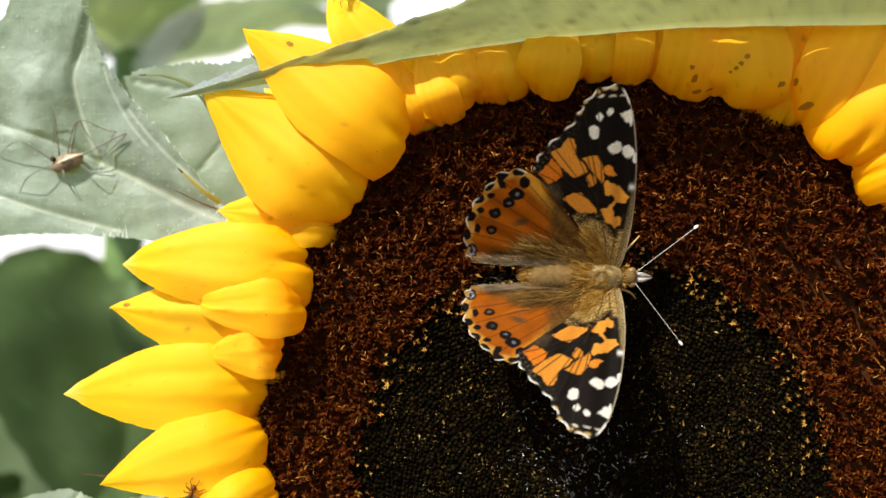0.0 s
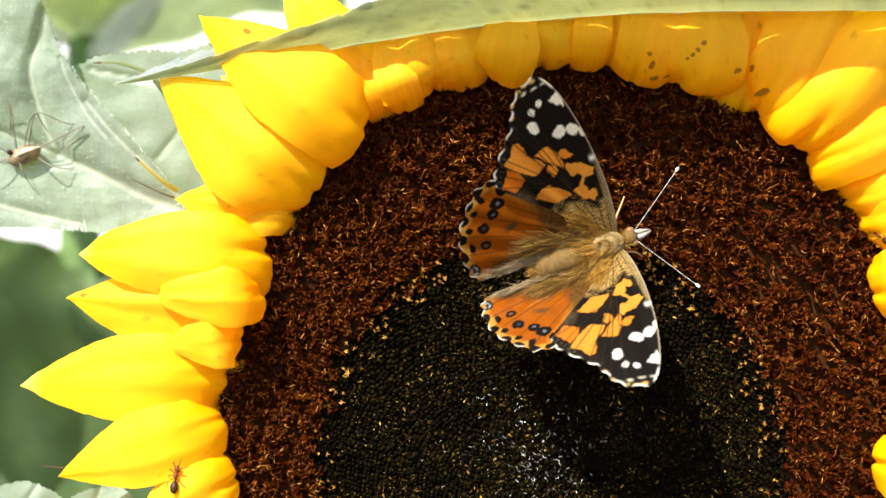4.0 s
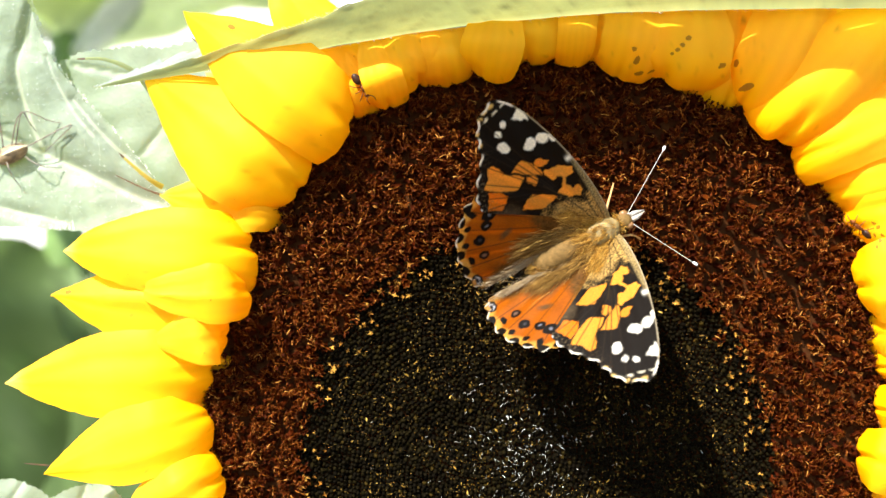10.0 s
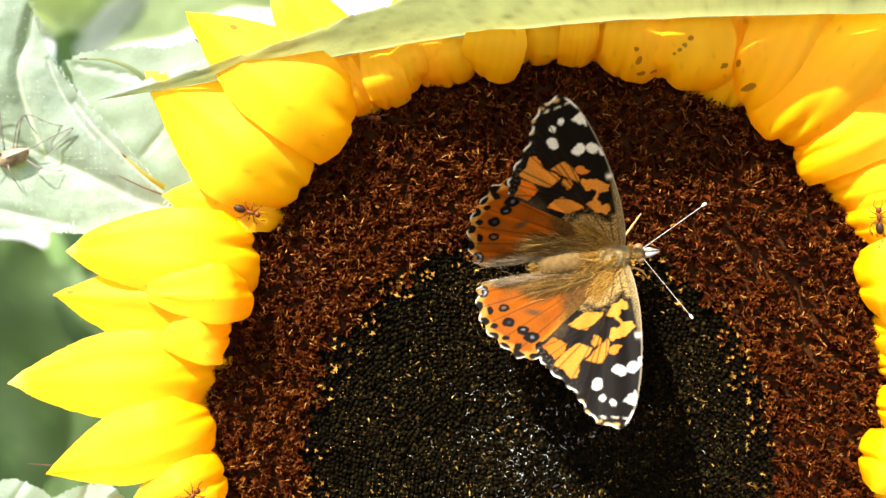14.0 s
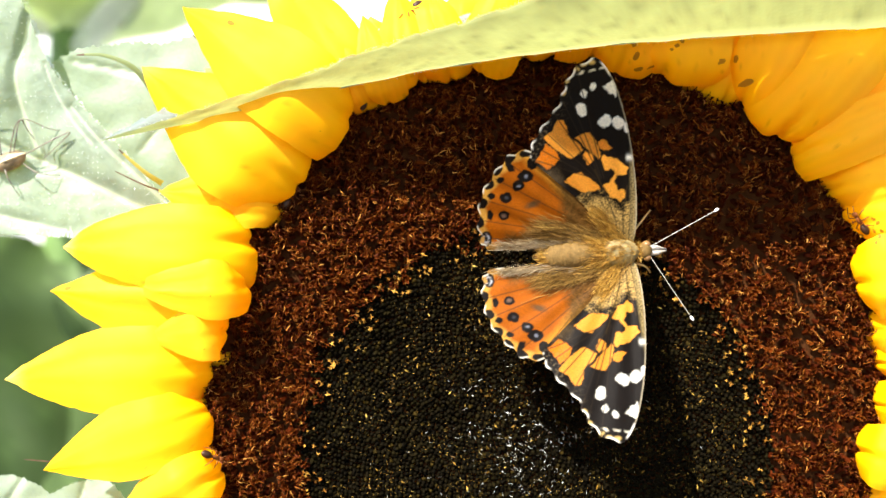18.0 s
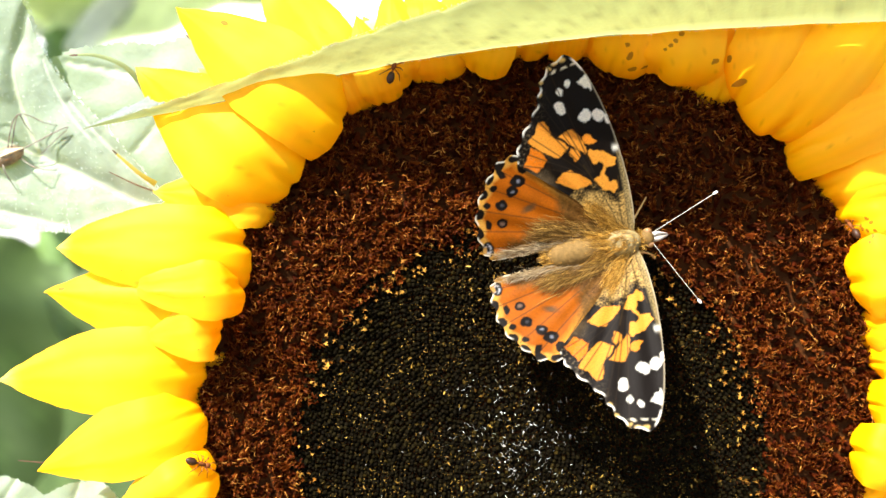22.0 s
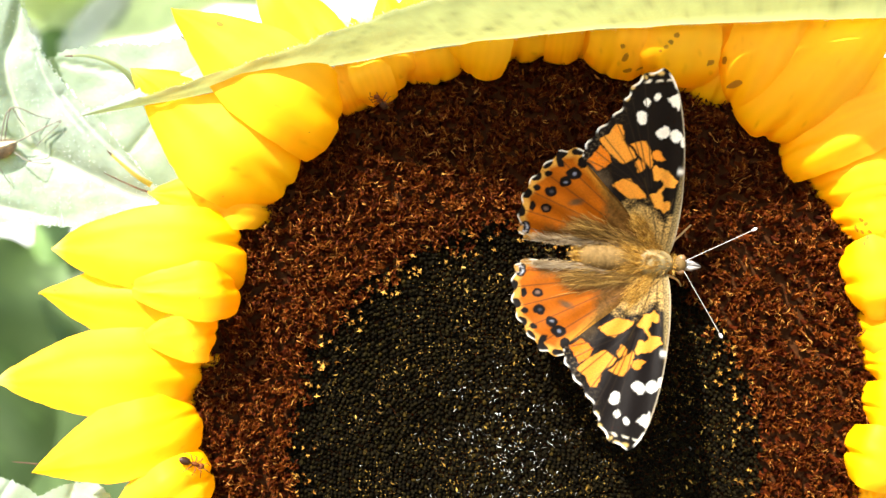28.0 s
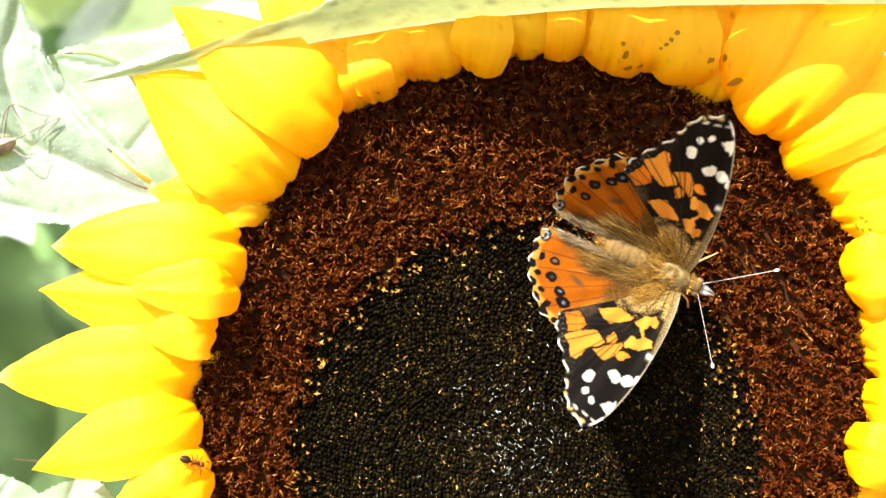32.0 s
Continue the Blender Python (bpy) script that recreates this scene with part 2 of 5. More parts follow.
def line_distance(pts, line):
    """Distance of the points from a broken line, and how far along it they are (0 to 1)."""
    best, along = np.full(len(pts), 1e9), np.zeros(len(pts))
    n = len(line) - 1
    for i in range(n):
        a, b = np.array(line[i], float), np.array(line[i + 1], float)
        ab = b - a
        u = np.clip(((pts - a) @ ab) / (ab @ ab + 1e-12), 0, 1)
        d = np.hypot(*(pts - a - u[:, None] * ab).T)
        closer = d < best
        best[closer], along[closer] = d[closer], (i + u[closer]) / n
    return best, along


def sheet(loop, step):
    """A fine net of quads that fills the loop; its edge runs along the loop."""
    lo, hi = loop.min(0) - step, loop.max(0) + step
    nx, ny = int((hi[0] - lo[0]) / step) + 2, int((hi[1] - lo[1]) / step) + 2
    gx, gy = np.meshgrid(lo[0] + np.arange(nx) * step, lo[1] + np.arange(ny) * step, indexing="ij")
    pts = np.stack([gx.ravel(), gy.ravel()], 1)
    mid = pts + step / 2
    ok = inside(mid, loop).reshape(nx, ny)
    ok[-1, :] = ok[:, -1] = False
    i, j = np.nonzero(ok)
    quads = np.stack([i * ny + j, (i + 1) * ny + j, (i + 1) * ny + j + 1, i * ny + j + 1], 1)
    used, inv = np.unique(quads, return_inverse=True)
    quads = inv.reshape(-1, 4)
    pts = pts[used]
    count = np.bincount(quads.ravel(), minlength=len(pts))
    rim = count < 4
    edge = pts[rim]
    best = np.full(len(edge), 1e9)
    snap = edge.copy()
    for a, b in zip(loop, np.roll(loop, -1, 0)):
        ab = b - a
        u = np.clip(((edge - a) @ ab) / (ab @ ab + 1e-12), 0, 1)
        q = a + u[:, None] * ab
        d = np.hypot(*(edge - q).T)
        c = d < best
        best[c], snap[c] = d[c], q[c]
    pts[rim] = snap
    return pts, quads


def wob(pts, scale, seed=0.0):
    """Smooth noise for plan points."""
    return np.array([noise.noise(Vector((x * scale + seed, y * scale - seed, seed * 1.7))) for x, y in pts])


def rgba(c):
    c = np.asarray(c, float)
    return np.concatenate([c, np.ones((len(c), 1))], 1)

# ---- ground and distance ----
gv = [(x * 40, y * 40, 0) for x in (-50, 50) for y in (-50, 50)]
ground = tagged(new("ground", mesh_of("ground", gv, [(0, 2, 3, 1)], M_SOIL, False)), "bare brown garden soil under the flowers", "ground", kind="structure")


def box_mesh(name, lo, hi, mat):
    v = [(x, y, z) for x in (lo[0], hi[0]) for y in (lo[1], hi[1]) for z in (lo[2], hi[2])]
    f = [(0, 1, 3, 2), (4, 6, 7, 5), (0, 4, 5, 1), (2, 3, 7, 6), (0, 2, 6, 4), (1, 5, 7, 3)]
    return mesh_of(name, v, f, mat, False)


wall = tagged(new("wall_garden", box_mesh("wall_garden", (-4, 2.6, 0), (4, 2.8, 2.6), M_WALL)), "pale grey rendered garden wall far behind the flower", "wall", kind="structure")

# ---- the sunflower ----
BASE = Vector((0.016, 0.075, 0.0))
HEAD = at(16.1, 0, -24.0)
R_DISC = 56.0
sunflower = thing("sunflower", Matrix.Translation(BASE), "large open sunflower with yellow petals and a dark brown disc", "sunflower")
HEAD_POSE = Matrix.Translation(HEAD - BASE) @ pose(0, 0, 0, 90)


def dish(r):
    """Height of the disc's face, millimetres towards the viewer, at a distance from its middle."""
    u = np.minimum(np.asarray(r, float) / R_DISC, 1.15)
    return -1.8 * (1 - u * u) - 9.0 * np.maximum(0, u - 0.93)


def head_mesh():
    verts, faces = [], []
    seg, rows = 72, [0, 8, 16, 24, 32, 40, 47, 52, 56, 60, 63]
    for r in rows:
        for k in range(seg):
            w = 2 * math.pi * k / seg
            verts.append((r * math.cos(w) * MM, r * math.sin(w) * MM, (float(dish(r)) - 1.2) * MM))
    for r, z in ((64, -9), (52, -17), (34, -25), (14, -31)):
        for k in range(seg):
            w = 2 * math.pi * k / seg
            verts.append((r * math.cos(w) * MM, r * math.sin(w) * MM, z * MM))
    n = len(rows) + 4
    for i in range(n - 1):
        for k in range(seg):
            j = (k + 1) % seg
            faces.append((i * seg + k, (i + 1) * seg + k, (i + 1) * seg + j, i * seg + j))
    slots = [0 if i < len(rows) - 1 else 1 for i in range(n - 1) for _ in range(seg)]
    return mesh_of("flower_head", verts, faces, [M_FACE, M_STEM], True, slots)


head = part("flower_head", head_mesh(), sunflower, "dark brown seed disc of the sunflower", HEAD_POSE)


def stem_mesh():
    top = HEAD - BASE + Vector((0, 0.030, -0.004))
    pts = [(0, 0, 0), (0.004, 0.004, 0.4), (-0.003, 0.01, 0.9), (0.0, 0.012, 1.25), (0.0, 0.004, top.z - 0.06), (top.x, top.y + 0.012, top.z - 0.015), (top.x, top.y, top.z)]
    line = smooth_loop(pts, 6, False)
    v, f = tube([Vector(p) for p in line], [0.016 - 0.006 * i / len(line) for i in range(len(line))], 12)
    return mesh_of("stem", v, f, M_STEM)


part("stem", stem_mesh(), sunflower, "thick green hairy stem")

# petals: place of the fold at the rim and of the tip from the middle of the disc, half the width, lift, widest place and depth of the notch
PETALS_LEFT = [
    (-51.4, -11.8, -69.6, -21.8, 4.5, 2.0, 0.5, 1), (-53.6, -3.6, -80.4, -10.9, 5.2, 1.0, 0.55, 0.3), (-54.1, -0.8, -70.9, -2.6, 2.9, -1.5, 0.45, 0.5),
    (-53.2, 4.6, -86.7, 3.1, 6.1, 0, 0.5, 0.4), (-46.9, 17.1, -65.1, 16.2, 4.1, 2.8, 0.35, 0.3), (-50.5, 10.6, -62.6, 7.7, 4.1, 1.5, 0.35, 0.4), (-50.5, 13.3, -79.9, 16.3, 5.2, -0.8, 0.6, 0.3),
    (-46.0, 23.0, -77.9, 25.2, 6.1, 0.8, 0.45, 1), (-41.2, 30.8, -62.4, 33.3, 4.1, -1.2, 0.5, 0.6), (-39.0, 33.3, -63.5, 53.6, 8.3, 0.9, 0.45, 0.7),
    (-31.0, 42.4, -56.5, 62.8, 6.7, 2.6, 0.5, 0.8),
]
PETALS_TOP = [
    (-27.7, 45.9, -44.4, 70.0, 5.4, -1, 0.5, 0.4), (-28.0, 46.1, -33.6, 60.1, 2.2, 0, 0.5, 0.2), (-23.9, 47.0, -29.1, 61.0, 2.9, 0.6, 0.5, 0.4),
    (-20.2, 50.0, -24.6, 65.5, 4.1, 1, 0.5, 0.7), (-17.7, 50.6, -20.1, 65.5, 3.1, 0.2, 0.5, 0.3), (-14.2, 50.5, -17.8, 65.5, 3.6, 0.4, 0.5, 0.5),
    (-8.7, 51.3, -6.4, 69.1, 4.3, 1.6, 0.4, 0.5), (-2.5, 54.0, 0.2, 70.0, 5.6, 0.4, 0.5, 0.8), (5.3, 53.6, 6.2, 70.0, 2.7, 0.8, 0.5, 0.2),
    (8.8, 54.2, 10.1, 70.0, 2.9, -1, 0.5, 0.2), (13.4, 51.3, 16.9, 71.8, 4.5, 1.4, 0.5, 0.6), (21.4, 50.3, 24.5, 71.8, 7.2, 1.8, 0.45, 0.7),
]
PETALS_RIGHT = [
    (26.6, 48.8, 33.1, 71.8, 2.9, -0.8, 0.5, 0.3), (29.5, 46.6, 39.4, 71.8, 3.6, -1.6, 0.5, 0.4), (33.8, 46.1, 46.6, 73.6, 5.9, 1.2, 0.5, 0.6),
    (36.9, 41.7, 61.9, 67.3, 5.9, 2.0, 0.5, 0.9), (41.5, 37.8, 69.1, 50.2, 4.0, 0.8, 0.5, 0.4), (46.8, 33.8, 68.2, 37.6, 4.3, -0.6, 0.5, 0.5),
    (50.7, 27.7, 65.5, 32.6, 3.8, 0.2, 0.5, 0.4), (51.3, 18.0, 67.3, 20.5, 5.9, 1.4, 0.45, 0.8), (54.3, 9.9, 68.0, 10.6, 3.1, -0.6, 0.5, 0.3),
    (55.4, 5.0, 68.0, 4.7, 3.1, -0.2, 0.5, 0.4), (54.7, -1.7, 68.0, -3.4, 4.0, 1, 0.5, 0.6), (51.6, -9.4, 67.1, -12.8, 4.7, 1.4, 0.5, 0.8),
]
PETALS_BELOW = [(53 * math.cos(radians(a)), 53 * math.sin(radians(a)), (82 + (i * 7) % 9) * math.cos(radians(a + (i % 3 - 1) * 3)), (82 + (i * 7) % 9) * math.sin(radians(a + (i % 3 - 1) * 3)), 5.6, i % 3 - 1, 0.5, 0.5)
                for i, a in enumerate(range(205, 334, 8))]


def petal_mesh(length, half, seed, lift, widest, notch):
    """A petal along x, folded over at its base, with its face towards z; millimetres in, metres out."""
    rnd = random.Random(seed)
    nu, nv = 44, 29
    arch, tip = rnd.uniform(-0.3, 1.3), rnd.uniform(-4, 0.5)
    line = smooth_loop([(5.0, -9.0), (1.4, -6.4), (0.0, -3.2), (0.8, -0.6), (length * 0.12, 1.6), (length * 0.3, 2.6 + arch), (length * 0.55, 1.4 + arch), (length * 0.8, 0.5 + arch * 0.6), (length, tip)], 7, False)
    seglen = np.r_[0, np.cumsum(np.hypot(*np.diff(line, axis=0).T))]
    u = np.linspace(0, 1, nu)
    cx = np.interp(u * seglen[-1], seglen, line[:, 0])
    cz = np.interp(u * seglen[-1], seglen, line[:, 1])
    start = 8.0 / seglen[-1]
    see = np.clip((u - start) / (1 - start), 0, 1)
    neck, point = rnd.uniform(0.72, 0.9), rnd.uniform(1.25, 1.65)
    w = half * np.where(see < widest, neck + (1 - neck) * np.sin(see / widest * math.pi / 2), 1 - np.clip((see - widest) / (1 - widest), 0, 1) ** point)
    w = np.maximum(w, 0.02)
    sway, cup, skew = rnd.uniform(-1.8, 1.8), rnd.uniform(0.14, 0.36), rnd.uniform(-0.25, 0.25)
    folds = [(rnd.uniform(-0.65, -0.25), rnd.uniform(0.3, 1.0) * rnd.choice((1, -1)), rnd.uniform(0.2, 0.36)), (rnd.uniform(0.2, 0.65), rnd.uniform(0.3, 1.0) * rnd.choice((1, -1)), rnd.uniform(0.16, 0.3))]
    pale_tip = rnd.choice((0, 0.4, 1.0))
    ribs, phase, lip = rnd.uniform(15, 21), rnd.uniform(0, 6), rnd.uniform(0.3, 1.6) * rnd.choice((1, -1))
    verts, tint = [], []
    for i in range(nu):
        s = see[i]
        base = math.exp(-(s / 0.22) ** 2)
        for j in range(nv):
            v = 2 * j / (nv - 1) - 1
            y = v * w[i] + sway * s * s
            x = cx[i] + base * (v * v * half * 0.35 + v * skew * half) + base * notch * 1.1 * math.exp(-((v - skew) / 0.13) ** 2)
            z = cz[i] - cup * v * v * w[i]
            z -= notch * 1.5 * math.exp(-((v - skew * (1 - s)) / (0.12 + 0.2 * s)) ** 2) * math.exp(-(s / 0.2) ** 2)
            run = math.sin(min(1, s * 1.7) * math.pi * 0.5) * (1 - s ** 2)
            for c, depth, wide in folds:
                z += depth * min(1.0, half / 7) * run * math.exp(-((v - c * (1 - 0.6 * s)) / wide) ** 2)
            z += 0.018 * run * math.cos(v * ribs + phase) * min(1.0, half / 4)
            z += lip * min(1.0, half / 6) * max(0, v * (1 if lip > 0 else -1) - 0.4) ** 2 * 2.6 * run
            z += 0.5 * noise.noise(Vector((x * 0.09 + seed, y * 0.16, seed * 0.37))) * (0.2 + s)
            x += 0.5 * noise.noise(Vector((y * 0.5, seed, 4))) * s + 0.35 * base * noise.noise(Vector((y * 0.5, seed, 8)))
            y += 0.25 * noise.noise(Vector((x * 0.5, seed, v * 2))) * (1 - abs(v)) + 0.22 * noise.noise(Vector((x * 0.6, seed + 3, v)))
            verts.append((x * MM, y * MM, (z + lift) * MM))
            streak = noise.noise(Vector((v * 4.5 + seed, s * 0.9, seed))) + 0.3 * noise.noise(Vector((v * 13, s * 1.5, seed + 6)))
            rib = 0.98 + 0.02 * math.cos(v * ribs + phase) * (1 - s * 0.5)
            fleck = 1 - 0.3 * max(0, noise.noise(Vector((x * 0.9, y * 0.9, seed + 20))) - 0.55) * 4
            # amber base holds pigment and fold shade; the paler middle stands for sunlit highlight
            amber = min(1.0, math.exp(-(max(0.0, s - 0.02 - 0.10 * streak) / 0.30) ** 2) * 1.1)
            dry = max(0.0, (s - 0.9) / 0.1) * pale_tip
            tint.append((rib * fleck, rib * (1 - 0.09 * amber + 0.05 * streak + 0.3 * dry) * fleck, (1 - 0.95 * amber) * (1 + 0.6 * max(0, streak)) + 8 * dry, 1))
    faces = [(i * nv + j, (i + 1) * nv + j, (i + 1) * nv + j + 1, i * nv + j + 1) for i in range(nu - 1) for j in range(nv - 1)]
    return mesh_of("petal", verts, faces, M_PETAL, True, None, tint)


PETAL_RISE = 3.0
PETAL_TRIS = []
FRONT = PETALS_LEFT + PETALS_TOP + PETALS_RIGHT + [(44.3, 39.0, 69.1, 57.4, 6.0, -2.0, 0.5, 0.3)] + PETALS_BELOW
ROUND = sorted(FRONT, key=lambda p: math.atan2(p[1], p[0]))
BEHIND = []
for n, (p, q) in enumerate(zip(ROUND, ROUND[1:])):
    e, f = Vector((p[0] + q[0], p[1] + q[1])) / 2, Vector((p[2] + q[2], p[3] + q[3])) / 2
    e = e.normalized() * (max(math.hypot(p[0], p[1]), math.hypot(q[0], q[1])) + 3.0)
    f = f.normalized() * (min(math.hypot(p[2], p[3]), math.hypot(q[2], q[3])) - 6 + (n % 3) * 3)
    BEHIND.append((e.x, e.y, f.x, f.y, 4.6, -3.6, 0.5, 0.3))
for n, (x0, y0, x1, y1, half, lift, widest, notch) in enumerate(FRONT + BEHIND):
    e, d = Vector((x0, y0, 0)), Vector((x1 - x0, y1 - y0, 0))
    m = Matrix.Translation((e + Vector((0, 0, PETAL_RISE))) * MM) @ Matrix.Rotation(math.atan2(d.y, d.x), 4, "Z")
    me = petal_mesh(d.length, half * 1.17, (n + (n > 9)) * 3.1, lift * 1.3, widest, notch)
    part("petal", me, head, "", m)
    co = np.array([m @ v.co for v in me.vertices]) / MM
    for p in me.polygons:
        i = p.vertices
        PETAL_TRIS += [co[[i[0], i[1], i[2]]], co[[i[0], i[2], i[3]]]]
PETAL_TRIS = np.array(PETAL_TRIS)


def petal_face(x, z):
    """The foremost petal at a place of the plan: its depth in the plan and the way it faces there."""
    p = np.array((x - 16.1, z + 24.0))
    a, b, c = PETAL_TRIS[:, 0], PETAL_TRIS[:, 1], PETAL_TRIS[:, 2]
    d = (b[:, 1] - c[:, 1]) * (a[:, 0] - c[:, 0]) + (c[:, 0] - b[:, 0]) * (a[:, 1] - c[:, 1]) + 1e-12
    u = ((b[:, 1] - c[:, 1]) * (p[0] - c[:, 0]) + (c[:, 0] - b[:, 0]) * (p[1] - c[:, 1])) / d
    v = ((c[:, 1] - a[:, 1]) * (p[0] - c[:, 0]) + (a[:, 0] - c[:, 0]) * (p[1] - c[:, 1])) / d
    hit = (u >= 0) & (v >= 0) & (u + v <= 1)
    if not hit.any():
        return -2.5, Vector((0, -1, 0))
    h = u * a[:, 2] + v * b[:, 2] + (1 - u - v) * c[:, 2]
    k = np.where(hit, h, -1e9).argmax()
    n = np.cross(b[k] - a[k], c[k] - a[k])
    n = n / (np.linalg.norm(n) + 1e-12) * (1 if n[2] > 0 else -1)
    return -float(h[k]), Vector((n[0], -n[2], n[1]))


def lying(x, z, heading, under=0.0):
    """The pose of something that lies on the petals, its x axis turned to the heading."""
    y, n = petal_face(x, z)
    g = Vector((math.cos(radians(heading)), 0, math.sin(radians(heading))))
    g = (g - n * g.dot(n)).normalized()
    s = n.cross(g)
    m = Matrix((g, s, n)).transposed().to_4x4()
    m.translation = at(x, y + under, z)
    return m


def mark(x, z, rx, ry, turn, seed):
    """A thin brown blemish on a petal."""
    rnd = random.Random(seed)
    rim = [rnd.uniform(0.7, 1.2) for _ in range(10)]
    v = [(0, 0, 0.06 * MM)] + [(rx * MM * r * math.cos(k * 0.628), ry * MM * r * math.sin(k * 0.628), 0.03 * MM) for k, r in enumerate(rim)]
    me = mesh_of("blemish", v, [(0, 1 + k, 1 + (k + 1) % 10) for k in range(10)], M_MARK, False, None, np.ones((11, 4)))
    part("blemish", me, head, "small brown blemish on a petal", (Matrix.Translation(BASE) @ HEAD_POSE).inverted() @ lying(x, z, turn))


for n, (x, z, rx, ry, turn) in enumerate([(-33.2, 35.2, 0.65, 0.45, -30), (31.2, 30.0, 0.9, 0.5, 60), (31.8, 28.2, 0.7, 0.6, 50), (30.6, 31.6, 0.5, 0.4, 0), (39.2, 33.4, 0.55, 0.45, 0), (38.2, 32.2, 0.4, 0.35, 0),
                                          (37.4, 31.5, 0.4, 0.35, 0), (36.6, 30.9, 0.35, 0.3, 0), (34.0, 28.6, 1.0, 0.35, 30), (44.8, 29.2, 0.75, 0.5, 20), (47.4, 29.8, 0.65, 0.5, 60), (49.0, 25.9, 1.4, 0.6, 35)]):
    mark(x, z, rx, ry, turn, n)
for n, (x, z) in enumerate([(69.3, 4.1), (69.9, 3.5), (68.8, 3.0), (69.6, 2.2), (70.5, 2.2), (68.4, 1.4), (70.1, 1.3), (69.6, 0.3), (69.0, 2.5)]):
    mark(x, z, 0.42, 0.3, 40 * n, 40 + n)
for n, (x, z, rx) in enumerate([(-60.6, -7.0, 0.7), (-37.2, -16.4, 0.14), (-42.2, -14.9, 0.12), (-40, 2, 0.12), (-30, 16, 0.13), (-25, 24, 0.14), (-19, 18, 0.14), (-33, 8, 0.12), (-46, -26, 0.13), (-50, -4, 0.12), (-36, -8, 0.14), (-14, 31, 0.12)]):
    mark(x, z, rx, rx * 0.6, 25 * n, 70 + n)

# florets of the disc
RIPE = Vector((-0.5, -10.7, 0))     # middle of the ring up to which the florets have opened
R_RIPE = 35.0


def open_floret(seed):
    """A withered floret: a dark tube with five recurved papery lobes and two stigma arms curled into loops."""
    rnd = random.Random(seed)
    verts, faces, slots = [], [], []
    top, r0, r1 = rnd.uniform(1.2, 2.1), 0.36, rnd.uniform(0.40, 0.56)
    for r, z in ((r0, 0.0), (r1, top)):
        for k in range(5):
            w = 2 * math.pi * k / 5
            verts.append((r * math.cos(w), r * math.sin(w), z))
    for k in range(5):
        j = (k + 1) % 5
        faces.append((k, j, 5 + j, 5 + k))
        slots.append(0)
        w, o = 2 * math.pi * (k + 0.5) / 5 + rnd.uniform(-0.2, 0.2), len(verts)
        curl, size, wide = rnd.uniform(0.8, 2.6), rnd.uniform(0.26, 0.5), rnd.uniform(0.2, 0.32)
        for i in range(1, 4):
            g = curl * i / 3
            out, up, half = r1 * 0.85 + size * (1 - math.cos(g)), top + size * math.sin(g) * 1.5, wide * (1.15 - 0.3 * i)
            for e in (-1, -0.68, 0.68, 1):
                verts.append((out * math.cos(w) - e * half * math.sin(w), out * math.sin(w) + e * half * math.cos(w), up + rnd.uniform(-0.04, 0.04) + (0.07 if abs(e) == 1 else 0)))
        faces += [(5 + k, 5 + j, o + 3, o)] + [(o + 4 * i + c, o + 4 * i + c + 1, o + 4 * i + c + 5, o + 4 * i + c + 4) for i in range(2) for c in range(3)]
        slots += [0, 1, 0, 1, 1, 0, 1]
    for side in (0, 1):
        w0 = rnd.uniform(0, 6.28) if side == 0 else w0 + math.pi + rnd.uniform(-0.7, 0.7)
        curl, size, wid = rnd.uniform(2.4, 5.6), rnd.uniform(0.40, 0.68), rnd.uniform(0.05, 0.09)
        lean, o = rnd.uniform(-0.6, 0.6), len(verts)
        for i in range(9):
            g = curl * i / 8
            rr, zz = size * (1 - math.cos(g)) * (1 - 0.03 * i), top + 0.1 + size * math.sin(g) * 1.1 + 0.05 * i
            dx, dy = math.cos(w0), math.sin(w0)
            cx, cy = rr * dx - lean * i * 0.1 * dy, rr * dy + lean * i * 0.1 * dx
            for e in (-1, 1):
                verts.append((cx - e * wid * dy, cy + e * wid * dx, zz + e * 0.03))
        for i in range(8):
            faces.append((o + 2 * i, o + 2 * i + 1, o + 2 * i + 3, o + 2 * i + 2))
            slots.append(1)
    return np.array(verts), faces, slots


def tipped_bud(seed):
    """A bud about to open: a dark cone with a ragged pale star at its tip."""
    rnd = random.Random(seed)
    verts, faces, slots = [], [], []
    for r, z in ((0.55, 0.0), (0.6, 0.9), (0.3, 1.5)):
        for k in range(6):
            w = 2 * math.pi * k / 6
            verts.append((r * math.cos(w), r * math.sin(w), z))
    for i in range(2):
        for k in range(6):
            j = (k + 1) % 6
            faces.append((i * 6 + k, i * 6 + j, i * 6 + 6 + j, i * 6 + 6 + k))
            slots.append(0)
    arms = rnd.choice((4, 5, 5))
    o = len(verts)
    verts.append((rnd.uniform(-0.15, 0.15), rnd.uniform(-0.15, 0.15), rnd.uniform(1.6, 1.9)))
    for k in range(2 * arms):
        w = math.pi * k / arms + rnd.uniform(-0.2, 0.2)
        r = rnd.uniform(0.4, 0.85) if k % 2 == 0 else rnd.uniform(0.15, 0.32)
        verts.append((r * math.cos(w), r * math.sin(w), rnd.uniform(1.45, 2.1)))
    for k in range(2 * arms):
        faces.append((o, o + 1 + k, o + 1 + (k + 1) % (2 * arms)))
        slots.append(1)
    return np.array(verts), faces, slots


